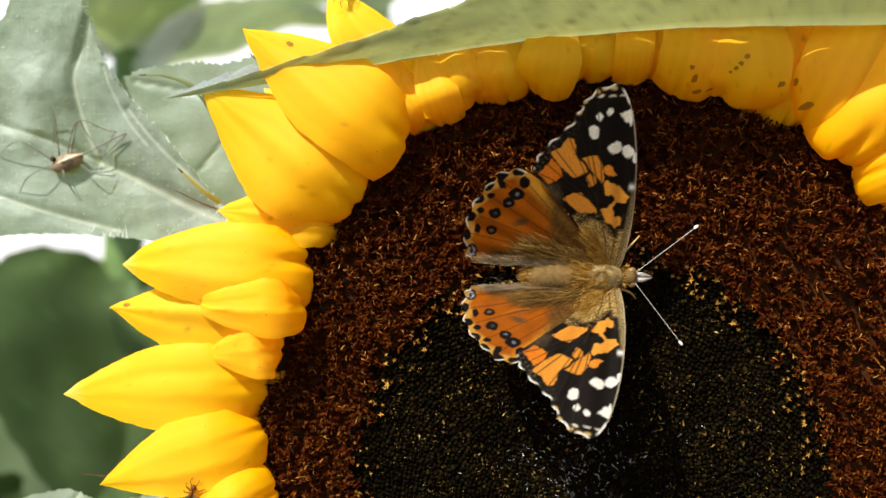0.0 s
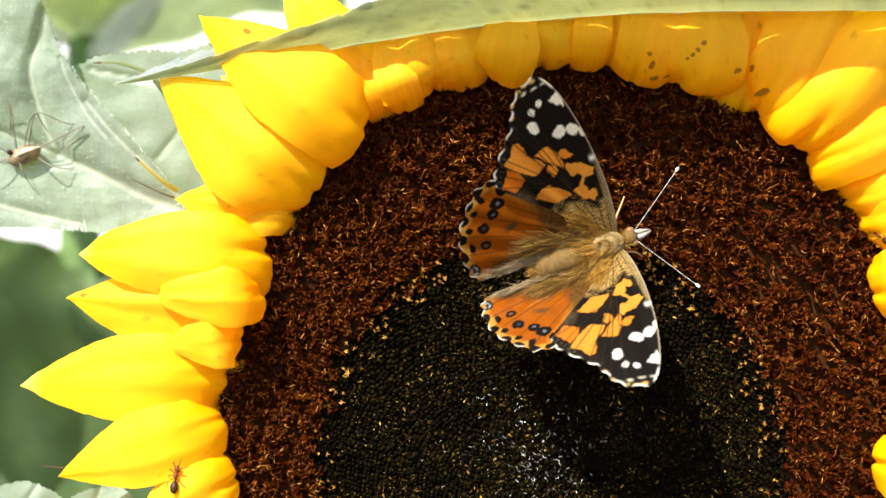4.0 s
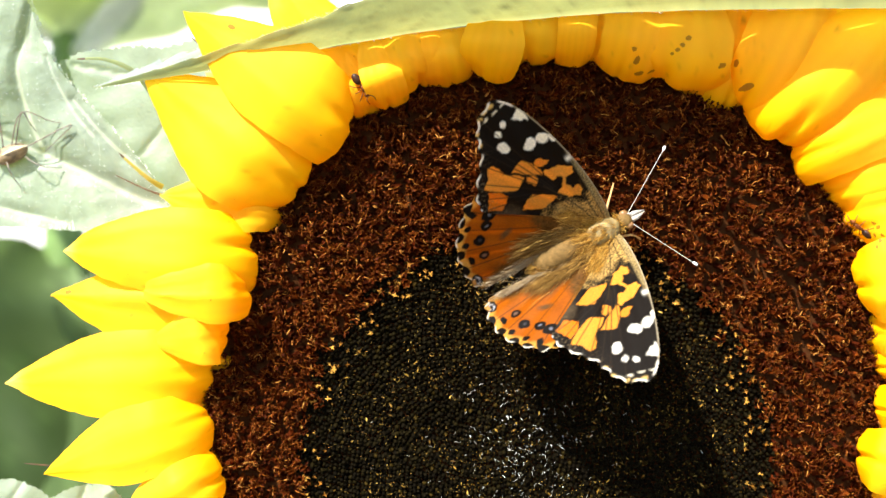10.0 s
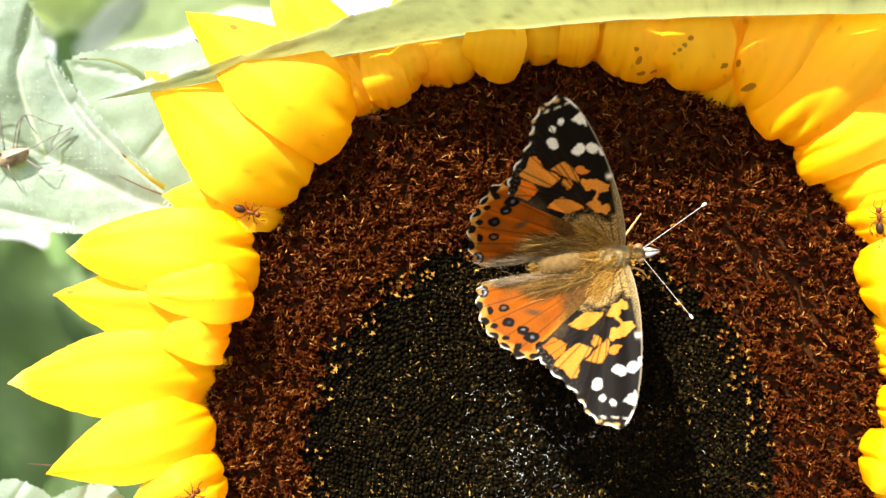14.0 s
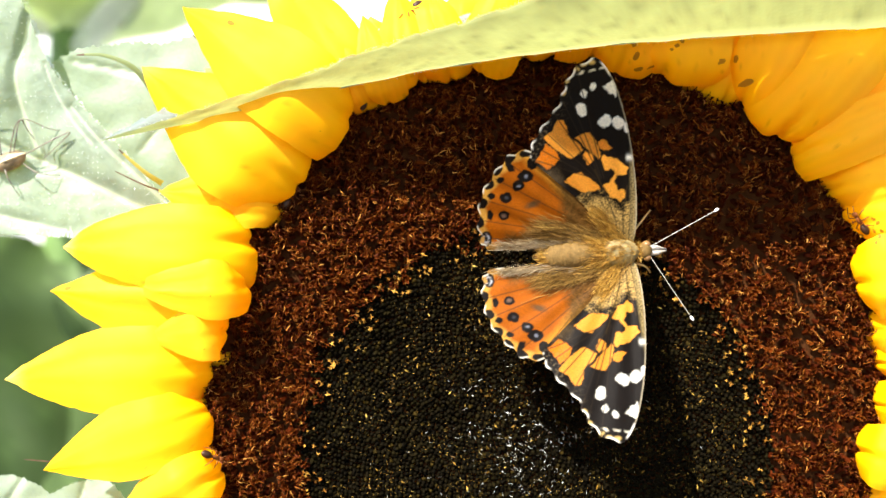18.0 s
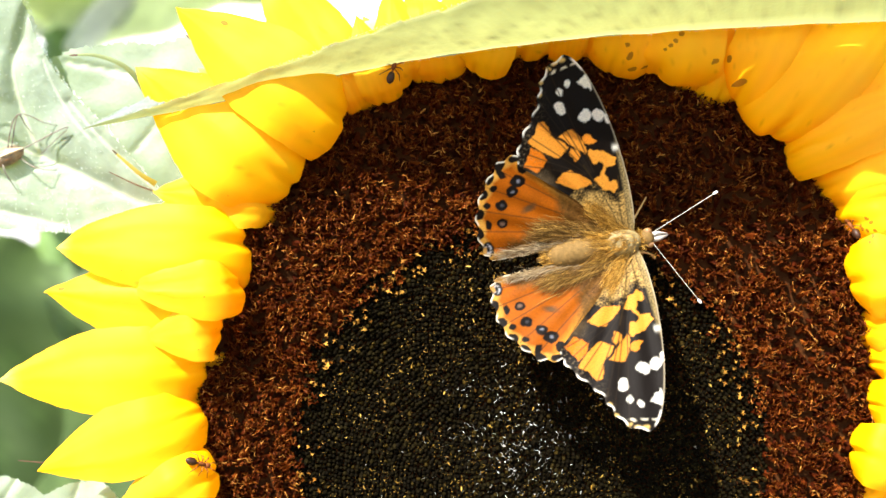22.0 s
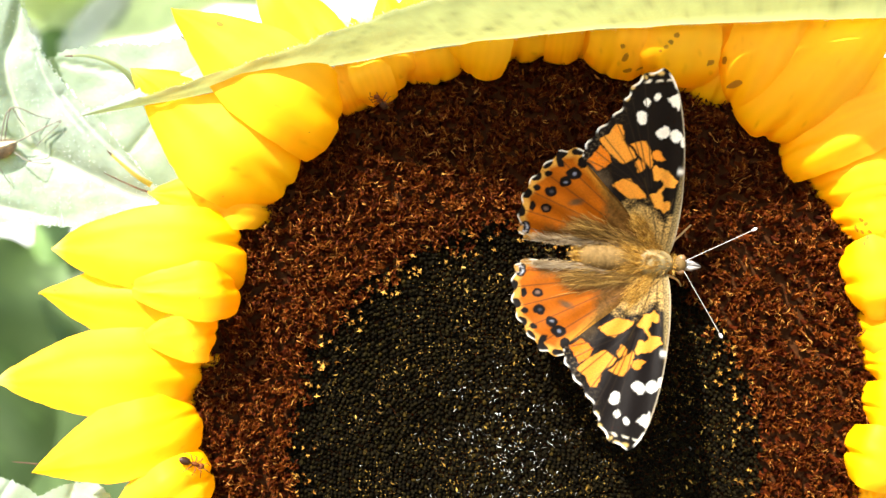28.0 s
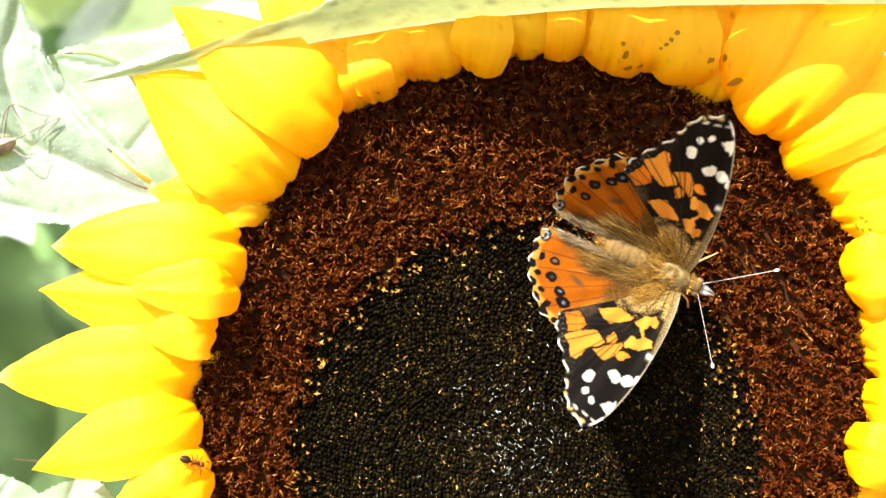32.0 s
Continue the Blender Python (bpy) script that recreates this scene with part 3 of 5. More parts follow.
def closed_bud(seed):
    """A closed bud: a small dark faceted dome with a seam."""
    rnd = random.Random(seed)
    verts, faces = [], []
    h = rnd.uniform(1.2, 2.2)
    for r, z in ((0.66, 0.0), (0.56, 0.5 * h), (0.24, 0.85 * h)):
        for k in range(6):
            w = 2 * math.pi * (k + rnd.uniform(-0.2, 0.2)) / 6
            verts.append((r * math.cos(w), r * math.sin(w), z + rnd.uniform(-0.14, 0.14)))
    for i in range(2):
        for k in range(6):
            j = (k + 1) % 6
            faces.append((i * 6 + k, i * 6 + j, i * 6 + 6 + j, i * 6 + 6 + k))
    verts.append((rnd.uniform(-0.15, 0.15), rnd.uniform(-0.15, 0.15), h))
    for k in range(6):
        faces.append((12 + k, 12 + (k + 1) % 6, 18))
    return np.array(verts), faces, [0] * len(faces)


OPEN, TIPPED, CLOSED = [open_floret(i) for i in range(24)], [tipped_bud(i) for i in range(12)], [closed_bud(i) for i in range(8)]
SHARED = {}


def shared_mesh(kind, k):
    if (kind, k) not in SHARED:
        v, f, s = {"open": OPEN, "tip": TIPPED, "bud": CLOSED}[kind][k]
        mats = {"open": [M_TUBE, M_STIGMA], "tip": [M_BUD, M_TIP], "bud": [M_BUD]}[kind]
        SHARED[kind, k] = mesh_of("floret", v * MM, f, mats, False, s)
    return SHARED[kind, k]


def florets():
    rnd = random.Random(7)
    near = 0
    heaps = {"open": [[], [], [], 0], "tip": [[], [], [], 0], "bud": [[], [], [], 0]}
    sizes = {"open": len(OPEN), "tip": len(TIPPED), "bud": len(CLOSED)}
    for sort, total, loose in (("bud", 20500, 0.16), ("open", 7000, 0.22)):
        for n in range(total):
            r = (R_DISC + 1.0) * math.sqrt((n + 0.5) / total)
            w = n * 2.399963
            x, y = r * math.cos(w) + rnd.uniform(-loose, loose), r * math.sin(w) + rnd.uniform(-loose, loose)
            if y < -34:
                continue
            wide = 1 + 0.09 * max(0.0, math.cos(w - 0.45)) ** 2 * min(1.0, r / 45) ** 3
            x, y, r = x * wide, y * wide, r * wide
            rho = math.hypot(x - RIPE.x, y - RIPE.y) + 1.6 * noise.noise(Vector((x * 0.12, y * 0.12, 3)))
            past, ring = rho - R_RIPE, 4.5 * math.sqrt(rnd.random())
            if past > 4.0 if sort == "bud" else past < ring:
                continue
            kind = sort
            if sort == "bud" and past > -0.8:
                kind = "tip" if rnd.random() < 0.17 else "bud"
            k = rnd.randrange(sizes[kind])
            loosely = kind == "open"
            tilt = rnd.gauss(0, 15 if loosely else 7)
            lean = 8 + 18 * (r / R_DISC) if loosely else 4
            size = rnd.uniform(0.85, 1.15) * (1.0 if loosely else 0.64 if kind == "bud" else rnd.uniform(0.5, 0.9))
            m = Matrix.Translation((x, y, float(dish(r)) - (0.9 if loosely else 0.5 if kind == "bud" else 0.2)))
            m = m @ Matrix.Rotation(w, 4, "Z") @ pose(0, 0, 0, tilt, lean + rnd.gauss(0, 9 if loosely else 3), rnd.uniform(0, 360))
            if kind != "bud" and abs(x - 9) < 26 and 12 < y < 50 and near < 300 and n % 2 == 0:
                near += 1
                mm = Matrix.Translation(m.translation * MM) @ m.to_3x3().to_4x4() @ Matrix.Diagonal((size, size, size, 1))
                part("floret", shared_mesh(kind, k), head, "", mm)
                continue
            v, f, slot = {"open": OPEN, "tip": TIPPED, "bud": CLOSED}[kind][k]
            mat = np.array(m.to_3x3()) * size
            h = heaps[kind]
            o = h[3]
            h[0].append((v @ mat.T + np.array(m.translation)) * MM)
            h[1] += [tuple(i + o for i in q) for q in f]
            h[2] += slot
            h[3] = o + len(v)
    for kind, name, label, mats in (("open", "floret_bed", "withered brown florets with curled orange stigmas", [M_TUBE, M_STIGMA]),
                                    ("tip", "opening_floret_bed", "dark buds with pale tan tips", [M_BUD, M_TIP]),
                                    ("bud", "bud_bed", "tightly packed blackish olive buds", [M_BUD])):
        h = heaps[kind]
        ob = part(name, mesh_of(name, np.concatenate(h[0]), h[1], mats, False, h[2]), head, label)
        tagged(ob, kind="stuff")


florets()


def chaff():
    """Crumbs of pollen and dry scales lying on the buds."""
    rnd = random.Random(21)
    verts, faces = [], []
    for n in range(8500):
        rho, w = R_RIPE * math.sqrt(rnd.random()), rnd.uniform(0, 6.283)
        x, y = RIPE.x + rho * math.cos(w), RIPE.y + rho * math.sin(w)
        if y < -34 or noise.noise(Vector((x * 0.14, y * 0.14, 9))) < rnd.uniform(-0.5, 0.35):
            continue
        z = float(dish(math.hypot(x, y))) + rnd.uniform(0.6, 1.1)
        s, g, o = rnd.uniform(0.05, 0.17) if rnd.random() < 0.955 else rnd.uniform(0.22, 0.5), rnd.uniform(0, 6.283), len(verts)
        for k, (a, b, c) in enumerate(((1, 0, 0), (0, 0.3, 0.2), (-1.0, 0.2, 0.35), (0, -0.3, 0.1))):
            verts.append(((x + s * (a * math.cos(g) - b * math.sin(g))) * MM, (y + s * (a * math.sin(g) + b * math.cos(g))) * MM, (z + c * s + rnd.uniform(0, 0.2) * s) * MM))
        faces += [(o, o + 1, o + 2), (o, o + 2, o + 3)]
    tagged(part("chaff", mesh_of("chaff", verts, faces, M_CHAFF, False), head, "yellow crumbs of pollen and chaff"), kind="stuff")


chaff()


def bristles():
    """Short silvery bristles between the buds, massed to stand for the sun's glint."""
    rnd = random.Random(33)
    verts, faces = [], []
    for n in range(3600):
        rho, w = R_RIPE * math.sqrt(rnd.random()), rnd.uniform(0, 6.283)
        x, y = RIPE.x + rho * math.cos(w), RIPE.y + rho * math.sin(w)
        if y < -34 or rnd.random() > math.exp(-((x + 2.6) ** 2 + (y + 9.5) ** 2) / 90) + 0.05 * math.exp(-((x + 2) ** 2 + (y + 12) ** 2) / 400):
            continue
        z, o = float(dish(math.hypot(x, y))) + rnd.uniform(0.5, 0.9), len(verts)
        g, L, s = rnd.uniform(0, 6.283), rnd.uniform(0.3, 0.9), rnd.uniform(0.02, 0.045)
        dx, dy = math.cos(g), math.sin(g)
        verts += [((x - s * dy) * MM, (y + s * dx) * MM, z * MM), ((x + s * dy) * MM, (y - s * dx) * MM, z * MM), ((x + dx * L) * MM, (y + dy * L) * MM, (z + rnd.uniform(0.1, 0.6)) * MM)]
        faces.append((o, o + 1, o + 2))
    tagged(part("bristles", mesh_of("bristles", verts, faces, M_GLINT_BRISTLE, False), head, "silvery bristles massed where the buds glint in the sun"), kind="stuff")


bristles()

# ---- leaves ----


def sheet_leaf(name, loop, step, depth, veins, height, seed, mat, tone=0.1):
    """A leaf filling a loop in the plan; veins are (line, width, sunk). Returns mesh data in metres about the loop's first point."""
    pts, quads = sheet(loop, step)
    z = np.zeros(len(pts))
    col = np.ones((len(pts), 3)) * (1 + tone * wob(pts, 0.35, seed)[:, None] + 0.08 * wob(pts, 1.4, seed + 4)[:, None])
    for line, width, sunk in veins:
        d, u = line_distance(pts, line)
        w = width * (1 - 0.6 * u)
        k = np.clip(1.25 - d / w, 0, 1)[:, None]
        col = col * (1 - k) + k * np.array((1.9, 1.7, 1.85))
        z -= sunk * np.exp(-(d / (w * 3.5)) ** 2)
        k2 = np.exp(-(d / (w * 4)) ** 2)[:, None]
        col *= 1 - 0.06 * k2
    z += height(pts)
    verts = np.stack([pts[:, 0], depth - z, pts[:, 1]], 1)
    org = np.array([loop[0][0], depth, loop[0][1]])
    return mesh_of(name, (verts - org) * MM, quads, mat, True, None, rgba(col)), at(*org)


def toothed(points, teeth, depth, seed):
    """The rounded loop with small uneven teeth."""
    p = smooth_loop(points, 14)
    out = []
    for i, q in enumerate(p):
        t = (p[(i + 1) % len(p)] - p[i - 1])
        nrm = np.array((t[1], -t[0])) / (np.hypot(*t) + 1e-9)
        s = (i * teeth) % 1.0
        out.append(q + nrm * depth * (s - 0.5) * (1 + 0.6 * noise.noise(Vector((i * 0.2, seed, 0)))))
    return np.array(out)


def edge_hairs(loop, surface, count, length, seed):
    """Fine bristles along an edge; surface gives the depth at a plan point."""
    rnd = random.Random(seed)
    verts, faces = [], []
    for n in range(count):
        i = rnd.randrange(len(loop))
        p, t = loop[i], loop[(i + 1) % len(loop)] - loop[i - 1]
        nrm = np.array((t[1], -t[0])) / (np.hypot(*t) + 1e-9)
        nrm = nrm + np.array((rnd.gauss(0, 0.5), rnd.gauss(0, 0.5)))
        L, y, o = length * rnd.uniform(0.4, 1.2), surface, len(verts)
        side = np.array((-nrm[1], nrm[0])) * 0.05
        a, b, c = p + side, p - side, p + nrm * L
        verts += [(a[0], y, a[1]), (b[0], y, b[1]), (c[0], y + rnd.uniform(-0.5, 0.5), c[1]), (p[0], y - 0.07, p[1])]
        faces += [(o, o + 1, o + 2), (o + 1, o + 3, o + 2), (o + 3, o, o + 2)]
    return np.array(verts), faces


def face_hairs(pts, depth, z, count, length, seed):
    rnd = random.Random(seed)
    verts, faces = [], []
    for n in range(count):
        i = rnd.randrange(len(pts))
        (x, q), y, o = pts[i], depth - z[i], len(verts)
        g, L = rnd.uniform(0, 6.283), length * rnd.uniform(0.4, 1.2)
        dx, dz = math.cos(g) * L * 0.6, math.sin(g) * L * 0.6
        verts += [(x - 0.04, y, q), (x + 0.04, y, q), (x, y, q + 0.06), (x + dx, y - L, q + dz)]
        faces += [(o, o + 1, o + 3), (o + 1, o + 2, o + 3), (o + 2, o, o + 3)]
    return np.array(verts), faces


SPIDER_LOOP = toothed([(-107.9, 26.7), (-93.9, 37.7), (-86.9, 42.7), (-83.9, 52.7), (-76.9, 55.7), (-73, 46.7), (-70.8, 40.2), (-68, 33.7), (-63.5, 27.7), (-58, 21.8),
                       (-53, 15.8), (-48, 9.8), (-45, 4.8), (-55, 2.8), (-66.5, 3.6), (-77.9, 4.1), (-87.9, 3.6), (-97.9, 2.8), (-107.9, 4.8)], 0.31, 0.35, 2)
RIB = smooth_loop([(-45, 5.8), (-54, 9.3), (-62, 13.3), (-70.5, 17.1)], 6, False)
RIB_UP = smooth_loop([(-70.5, 17.1), (-73, 23.8), (-74.5, 31.7), (-73, 37.2), (-71.5, 42.5)], 6, False)
RIB_LOW = smooth_loop([(-66, 4.6), (-77.9, 7.5), (-87.9, 10.6), (-98, 13.8)], 6, False)
RIB_SIDE = smooth_loop([(-61, 20), (-64.5, 24.3), (-67.5, 29.7), (-69, 34)], 6, False)
RIB_LEFT = smooth_loop([(-70.5, 17.1), (-80, 21), (-90, 24), (-100, 27)], 6, False)
RIB_EDGE = smooth_loop([(-48, 9.5), (-55, 16), (-60, 21), (-64.5, 26.5)], 6, False)
SPIDER_VEINS = [(RIB, 0.9, 0.7), (RIB_UP, 0.5, 1.0), (RIB_LOW, 0.42, 0.5), (RIB_SIDE, 0.3, 0.3), (RIB_LEFT, 0.34, 0.5), (RIB_EDGE, 0.5, 0.3)]


def spider_leaf_height(pts):
    x, y = pts[:, 0], pts[:, 1]
    crease, _ = line_distance(pts, np.concatenate([RIB, RIB_LEFT]))
    above = np.where(y > 17.1 + (x + 70.5) * -0.45, 1.0, -1.0)
    z = np.where(above > 0, 0.16, 0.05) * crease
    z += 2.2 * np.exp(-((x + 81) ** 2 + (y - 30) ** 2) / 22) + 1.3 * np.exp(-((x + 83) ** 2 + (y - 22) ** 2) / 10)
    z += 0.8 * wob(pts, 0.13, 3.3) + 0.14 * wob(pts, 0.5, 6.1)
    return z


def build_spider_leaf():
    me, org = sheet_leaf("leaf", SPIDER_LOOP, 0.26, 16.0, SPIDER_VEINS, spider_leaf_height, 1.0, M_LEAF, 0.16)
    ob = part("leaf", me, sunflower, "broad grey-green hairy leaf with pale veins", Matrix.Translation(org - BASE))
    o = np.array([SPIDER_LOOP[0][0], 16.0, SPIDER_LOOP[0][1]])
    v, f = edge_hairs(SPIDER_LOOP, 16.0, 900, 1.4, 5)
    pts, _ = sheet(SPIDER_LOOP, 0.9)
    v2, f2 = face_hairs(pts, 16.0, spider_leaf_height(pts), 1500, 0.45, 6)
    vv = np.concatenate([v, v2])
    ff = f + [tuple(i + len(v) for i in q) for q in f2]
    tagged(part("leaf_hairs", mesh_of("leaf_hairs", (vv - o) * MM, ff, M_HAIR, False), ob, "fine white hairs on the leaf"), kind="stuff")
    return ob


spider_leaf = build_spider_leaf()

BACK_LOOP = toothed([(-70.5, 31.5), (-65, 35), (-59.9, 35.9), (-54.7, 36.4), (-49.6, 36.3), (-42.4, 37.6), (-36, 34), (-37, 24), (-43, 14), (-50, 6), (-57, 8), (-63, 16), (-69, 25)], 0.29, 0.8, 8)
back_me, back_org = sheet_leaf("leaf", BACK_LOOP, 0.5, 18.8, [(smooth_loop([(-40, 28), (-50, 30), (-66, 33)], 6, False), 0.3, 0.5), (smooth_loop([(-48, 24), (-54, 17)], 4, False), 0.3, 0.4)],
                               lambda p: 0.6 * wob(p, 0.2, 2.2) + 0.05 * (p[:, 1] - 30), 2.0, M_LEAF)
part("leaf", back_me, sunflower, "toothed grey-green leaf behind the petals", Matrix.Translation(back_org - BASE))

for outline in ([(-86, -44), (-77, -40.4), (-73, -40.8), (-69, -43.0), (-66, -48), (-72, -56), (-86, -56)], [(-70, -46), (-66, -42.4), (-62, -41.2), (-58, -41.4), (-55, -46), (-58, -56), (-68, -56)]):
    low = toothed(outline, 0.29, 0.4, 4)
    low_me, low_org = sheet_leaf("leaf", low, 0.4, 13.0, [(smooth_loop([(outline[0][0] + 4, -55), outline[2]], 4, False), 0.4, 0.5)], lambda p: 0.8 * wob(p, 0.2, 5.2), 3.0, M_LEAF)
    part("leaf", low_me, sunflower, "pale green leaf under the lower petals", Matrix.Translation(low_org - BASE))


def overhanging_leaf():
    """The long leaf above the flower, folded up along its midrib: the near half shows its underside, its glow partly
    put into the colour, the far half its pale upper face.
    """
    s = np.linspace(0, 1, 240)
    knots = [0, 0.14, 0.26, 0.40, 0.58, 0.84, 1.0]

    def curve(values):
        fine = smooth_loop(np.array([knots, values]).T, 8, False)
        return np.interp(s, fine[:, 0], fine[:, 1])
    keel = [curve([-55.4, -36.0, -17.5, 0.5, 26.6, 60.2, 83]), curve([-5, -5.5, -6, -7, -8.5, -9, -9.5]), curve([26.1, 29.0, 32.4, 35.1, 37.3, 37.9, 37.7])]
    near = [curve([-55.4, -40.0, -22.2, -8.2, 13, 50, 76]), curve([-5, -7.2, -11.0, -14.5, -22.5, -31, -35]), curve([26.2, 30.2, 35.1, 39.5, 45.2, 60.0, 68.0])]
    far = [curve([-55.4, -42.3, -27.7, -15, 8, 46, 72]), curve([-5, -4.0, -1, 2.0, 2.5, 1, 1]), curve([26.3, 31.4, 36.3, 40.2, 43.0, 41.5, 40.5])]
    n, made = len(s), []
    for which, (half, seed) in enumerate(((near, 5.0), (far, 9.0))):
        verts, tint, m = [], [], 13
        for k in range(m):
            v = k / (m - 1)
            for i in range(n):
                p = [keel[c][i] + (half[c][i] - keel[c][i]) * v for c in range(3)]
                wide = math.hypot(half[1][i] - keel[1][i], half[2][i] - keel[2][i])
                w = 0.5 * noise.noise(Vector((p[0] * 0.16, v * 2.3, seed))) * min(1, wide / 6)
                belly = 0.10 * wide * math.sin(v * math.pi) * (1 if which == 0 else -0.6)
                tooth = 0.0
                if k == m - 1:
                    saw = (i * (0.085 if which == 0 else 0.11)) % 1.0
                    tooth = (0.35 if which == 0 else 0.8) * (saw - 0.35) * (1 + 0.8 * noise.noise(Vector((i * 0.2, seed, 1)))) + 0.45 * noise.noise(Vector((i * 0.08, seed, 4)))
                    tooth *= min(1, wide / 2.5)
                rib = 0.5 * math.exp(-(v / 0.05) ** 2)
                verts.append((p[0], p[1] + w - belly, p[2] + w * 0.4 + tooth))
                g = 1 + 0.16 * noise.noise(Vector((p[0] * 0.3, v * 5, seed))) + 0.10 * noise.noise(Vector((p[0] * 1.1, v * 14, seed + 6)))
                vein = math.exp(-((((p[0] - v * wide * 1.3) / 11.0 + 0.15 * noise.noise(Vector((v * 3, i * 0.02, 8)))) % 1.0 - 0.5) / 0.045) ** 2) * min(1, wide / 8)
                net = math.exp(-((v - 0.3 - 0.05 * math.sin(s[i] * 24)) / 0.035) ** 2) * max(0, noise.noise(Vector((p[0] * 0.45, 2, seed))) + 0.15)
                g *= 1 - (0.22 * vein + 0.5 * net if which == 0 else -0.16 * vein)
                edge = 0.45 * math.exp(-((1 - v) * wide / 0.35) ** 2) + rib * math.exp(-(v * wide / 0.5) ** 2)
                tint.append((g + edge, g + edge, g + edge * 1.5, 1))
        faces = [(k * n + i, k * n + i + 1, (k + 1) * n + i + 1, (k + 1) * n + i) for k in range(m - 1) for i in range(n - 1)]
        made.append((verts, tint, faces))
    org = np.array((80.0, -9.5, 37.5))
    verts = np.array(made[0][0] + made[1][0])
    faces = made[0][2] + [tuple(i + len(made[0][0]) for i in f) for f in made[1][2]]
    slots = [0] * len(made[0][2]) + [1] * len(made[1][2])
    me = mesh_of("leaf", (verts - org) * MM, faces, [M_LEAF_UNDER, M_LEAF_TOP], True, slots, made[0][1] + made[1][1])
    ob = part("leaf", me, sunflower, "long leaf folded along its midrib, hanging over the flower", Matrix.Translation(at(*org) - BASE))
    rnd, hv, hf = random.Random(51), [], []
    for line, count, up in ((keel, 320, -1), (near, 500, 1), (far, 300, 1)):
        for _ in range(count):
            i = rnd.randrange(n)
            p, o = np.array([line[c][i] for c in range(3)]), len(hv)
            d = np.array((rnd.gauss(0, 0.5), rnd.gauss(-0.3, 0.4), up * rnd.uniform(0.4, 1.0))) * rnd.uniform(0.2, 0.55)
            hv += [p + (0.03, 0, 0), p - (0.03, 0, 0), p + (0, 0.04, 0.0), p + d]
            hf += [(o, o + 1, o + 3), (o + 1, o + 2, o + 3), (o + 2, o, o + 3)]
    tagged(part("leaf_hairs", mesh_of("leaf_hairs", (np.array(hv) - org) * MM, hf, M_HAIR, False), ob, "fine white hairs along the leaf margins"), kind="stuff")
    return ob, at(*org) - BASE


top_leaf, TOP_LEAF_AT = overhanging_leaf()


def broad_leaf_mesh(length, width, seed, mat, fold=0.35, droop=0.3):
    """A heart-shaped toothed leaf along x, face to z, metres."""
    nu, nv = 40, 24
    verts, tint = [], []
    for i in range(nu + 1):
        u = i / nu
        w = width * (math.sin(math.pi * min(1, u * 1.12 + 0.06) ** 0.62) ** 0.9) if u < 0.84 else width * 0.32 * (1 - u) / 0.16 * 1.15
        w = max(w, width * 0.005) * (1 + 0.05 * ((i * 0.37) % 1 - 0.5))
        for j in range(nv + 1):
            v = 2 * j / nv - 1
            x, y = u * length + abs(v) * width * 0.22 * (1 - u) - abs(v) * 0.1 * length * (1 - u), v * w
            z = fold * abs(y) - droop * u * u * length + 0.05 * length * noise.noise(Vector((u * 4 + seed, v * 2, seed)))
            verts.append((x, y, z))
            rib = math.exp(-(abs(v) * w / (0.018 * width)) ** 2)
            q = abs(((u * 6 - abs(v) * 1.4) % 1.0) - 0.5)
            side = 0.5 * math.exp(-(q / 0.04) ** 2)
            g = 1 + 0.9 * max(rib, side) + 0.2 * noise.noise(Vector((u * 7, v * 5, seed)))
            tint.append((g, g, g, 1))
    faces = [(i * (nv + 1) + j, (i + 1) * (nv + 1) + j, (i + 1) * (nv + 1) + j + 1, i * (nv + 1) + j + 1) for i in range(nu) for j in range(nv)]
    return mesh_of("leaf", verts, faces, mat, True, None, tint)


def bract(line, wide, mat, tip):
    """A narrow pointed bract through plan points, with a withered tip."""
    p = smooth_loop(line, 8, False)
    n, verts, faces = len(p), [], []
    for i in range(n):
        d = p[min(i + 1, n - 1)] - p[max(i - 1, 0)]
        s = np.array((-d[2], 0, d[0])) / (np.hypot(d[0], d[2]) + 1e-9)
        w = wide * (1 - i / (n - 1)) ** 0.6 + 0.06
        for k, h in ((-1, 0.0), (0, 0.4), (1, 0.0)):
            verts.append(np.array(at(*(p[i] + s * w * k + np.array((0, -h * w, 0))))) - np.array(BASE))
    for i in range(n - 1):
        for k in range(2):
            faces.append((i * 3 + k, i * 3 + k + 1, i * 3 + k + 4, i * 3 + k + 3))
    cut = int((n - 1) * (1 - tip))
    part("bract", mesh_of("bract", verts, faces, [mat, M_DRY], True, [0 if f // 2 < cut else 1 for f in range(len(faces))], np.ones((len(verts), 4))), sunflower, "narrow olive bract with a withered tip")


bract([(-47, 6, 10.4), (-49.5, 4, 12.2), (-53.4, 2, 15.9)], 0.45, M_BRACT, 0.12)
bract([(-46, 6, 8.8), (-49.5, 4.5, 10.0), (-54.2, 3, 12.3)], 0.14, M_BRACT, 0.7)
bract([(-47, 6, 22), (-48.6, 4, 26.3), (-51.2, 2, 29.6), (-55.5, 1, 31.3), (-59.8, 0, 31.2)], 0.55, M_LEAF_UNDER, 0.08)
bract([(-37, 3, 31), (-38.8, 1, 32.8), (-41.2, 0, 35.0)], 0.12, M_DRY, 1.0)
bract([(-56, 6, -37), (-62, 3, -36.4), (-66.2, 1, -35.6), (-68.4, 0, -35.2)], 0.12, M_DRY, 1.0)

# ---- the neighbouring plants, out of focus ----


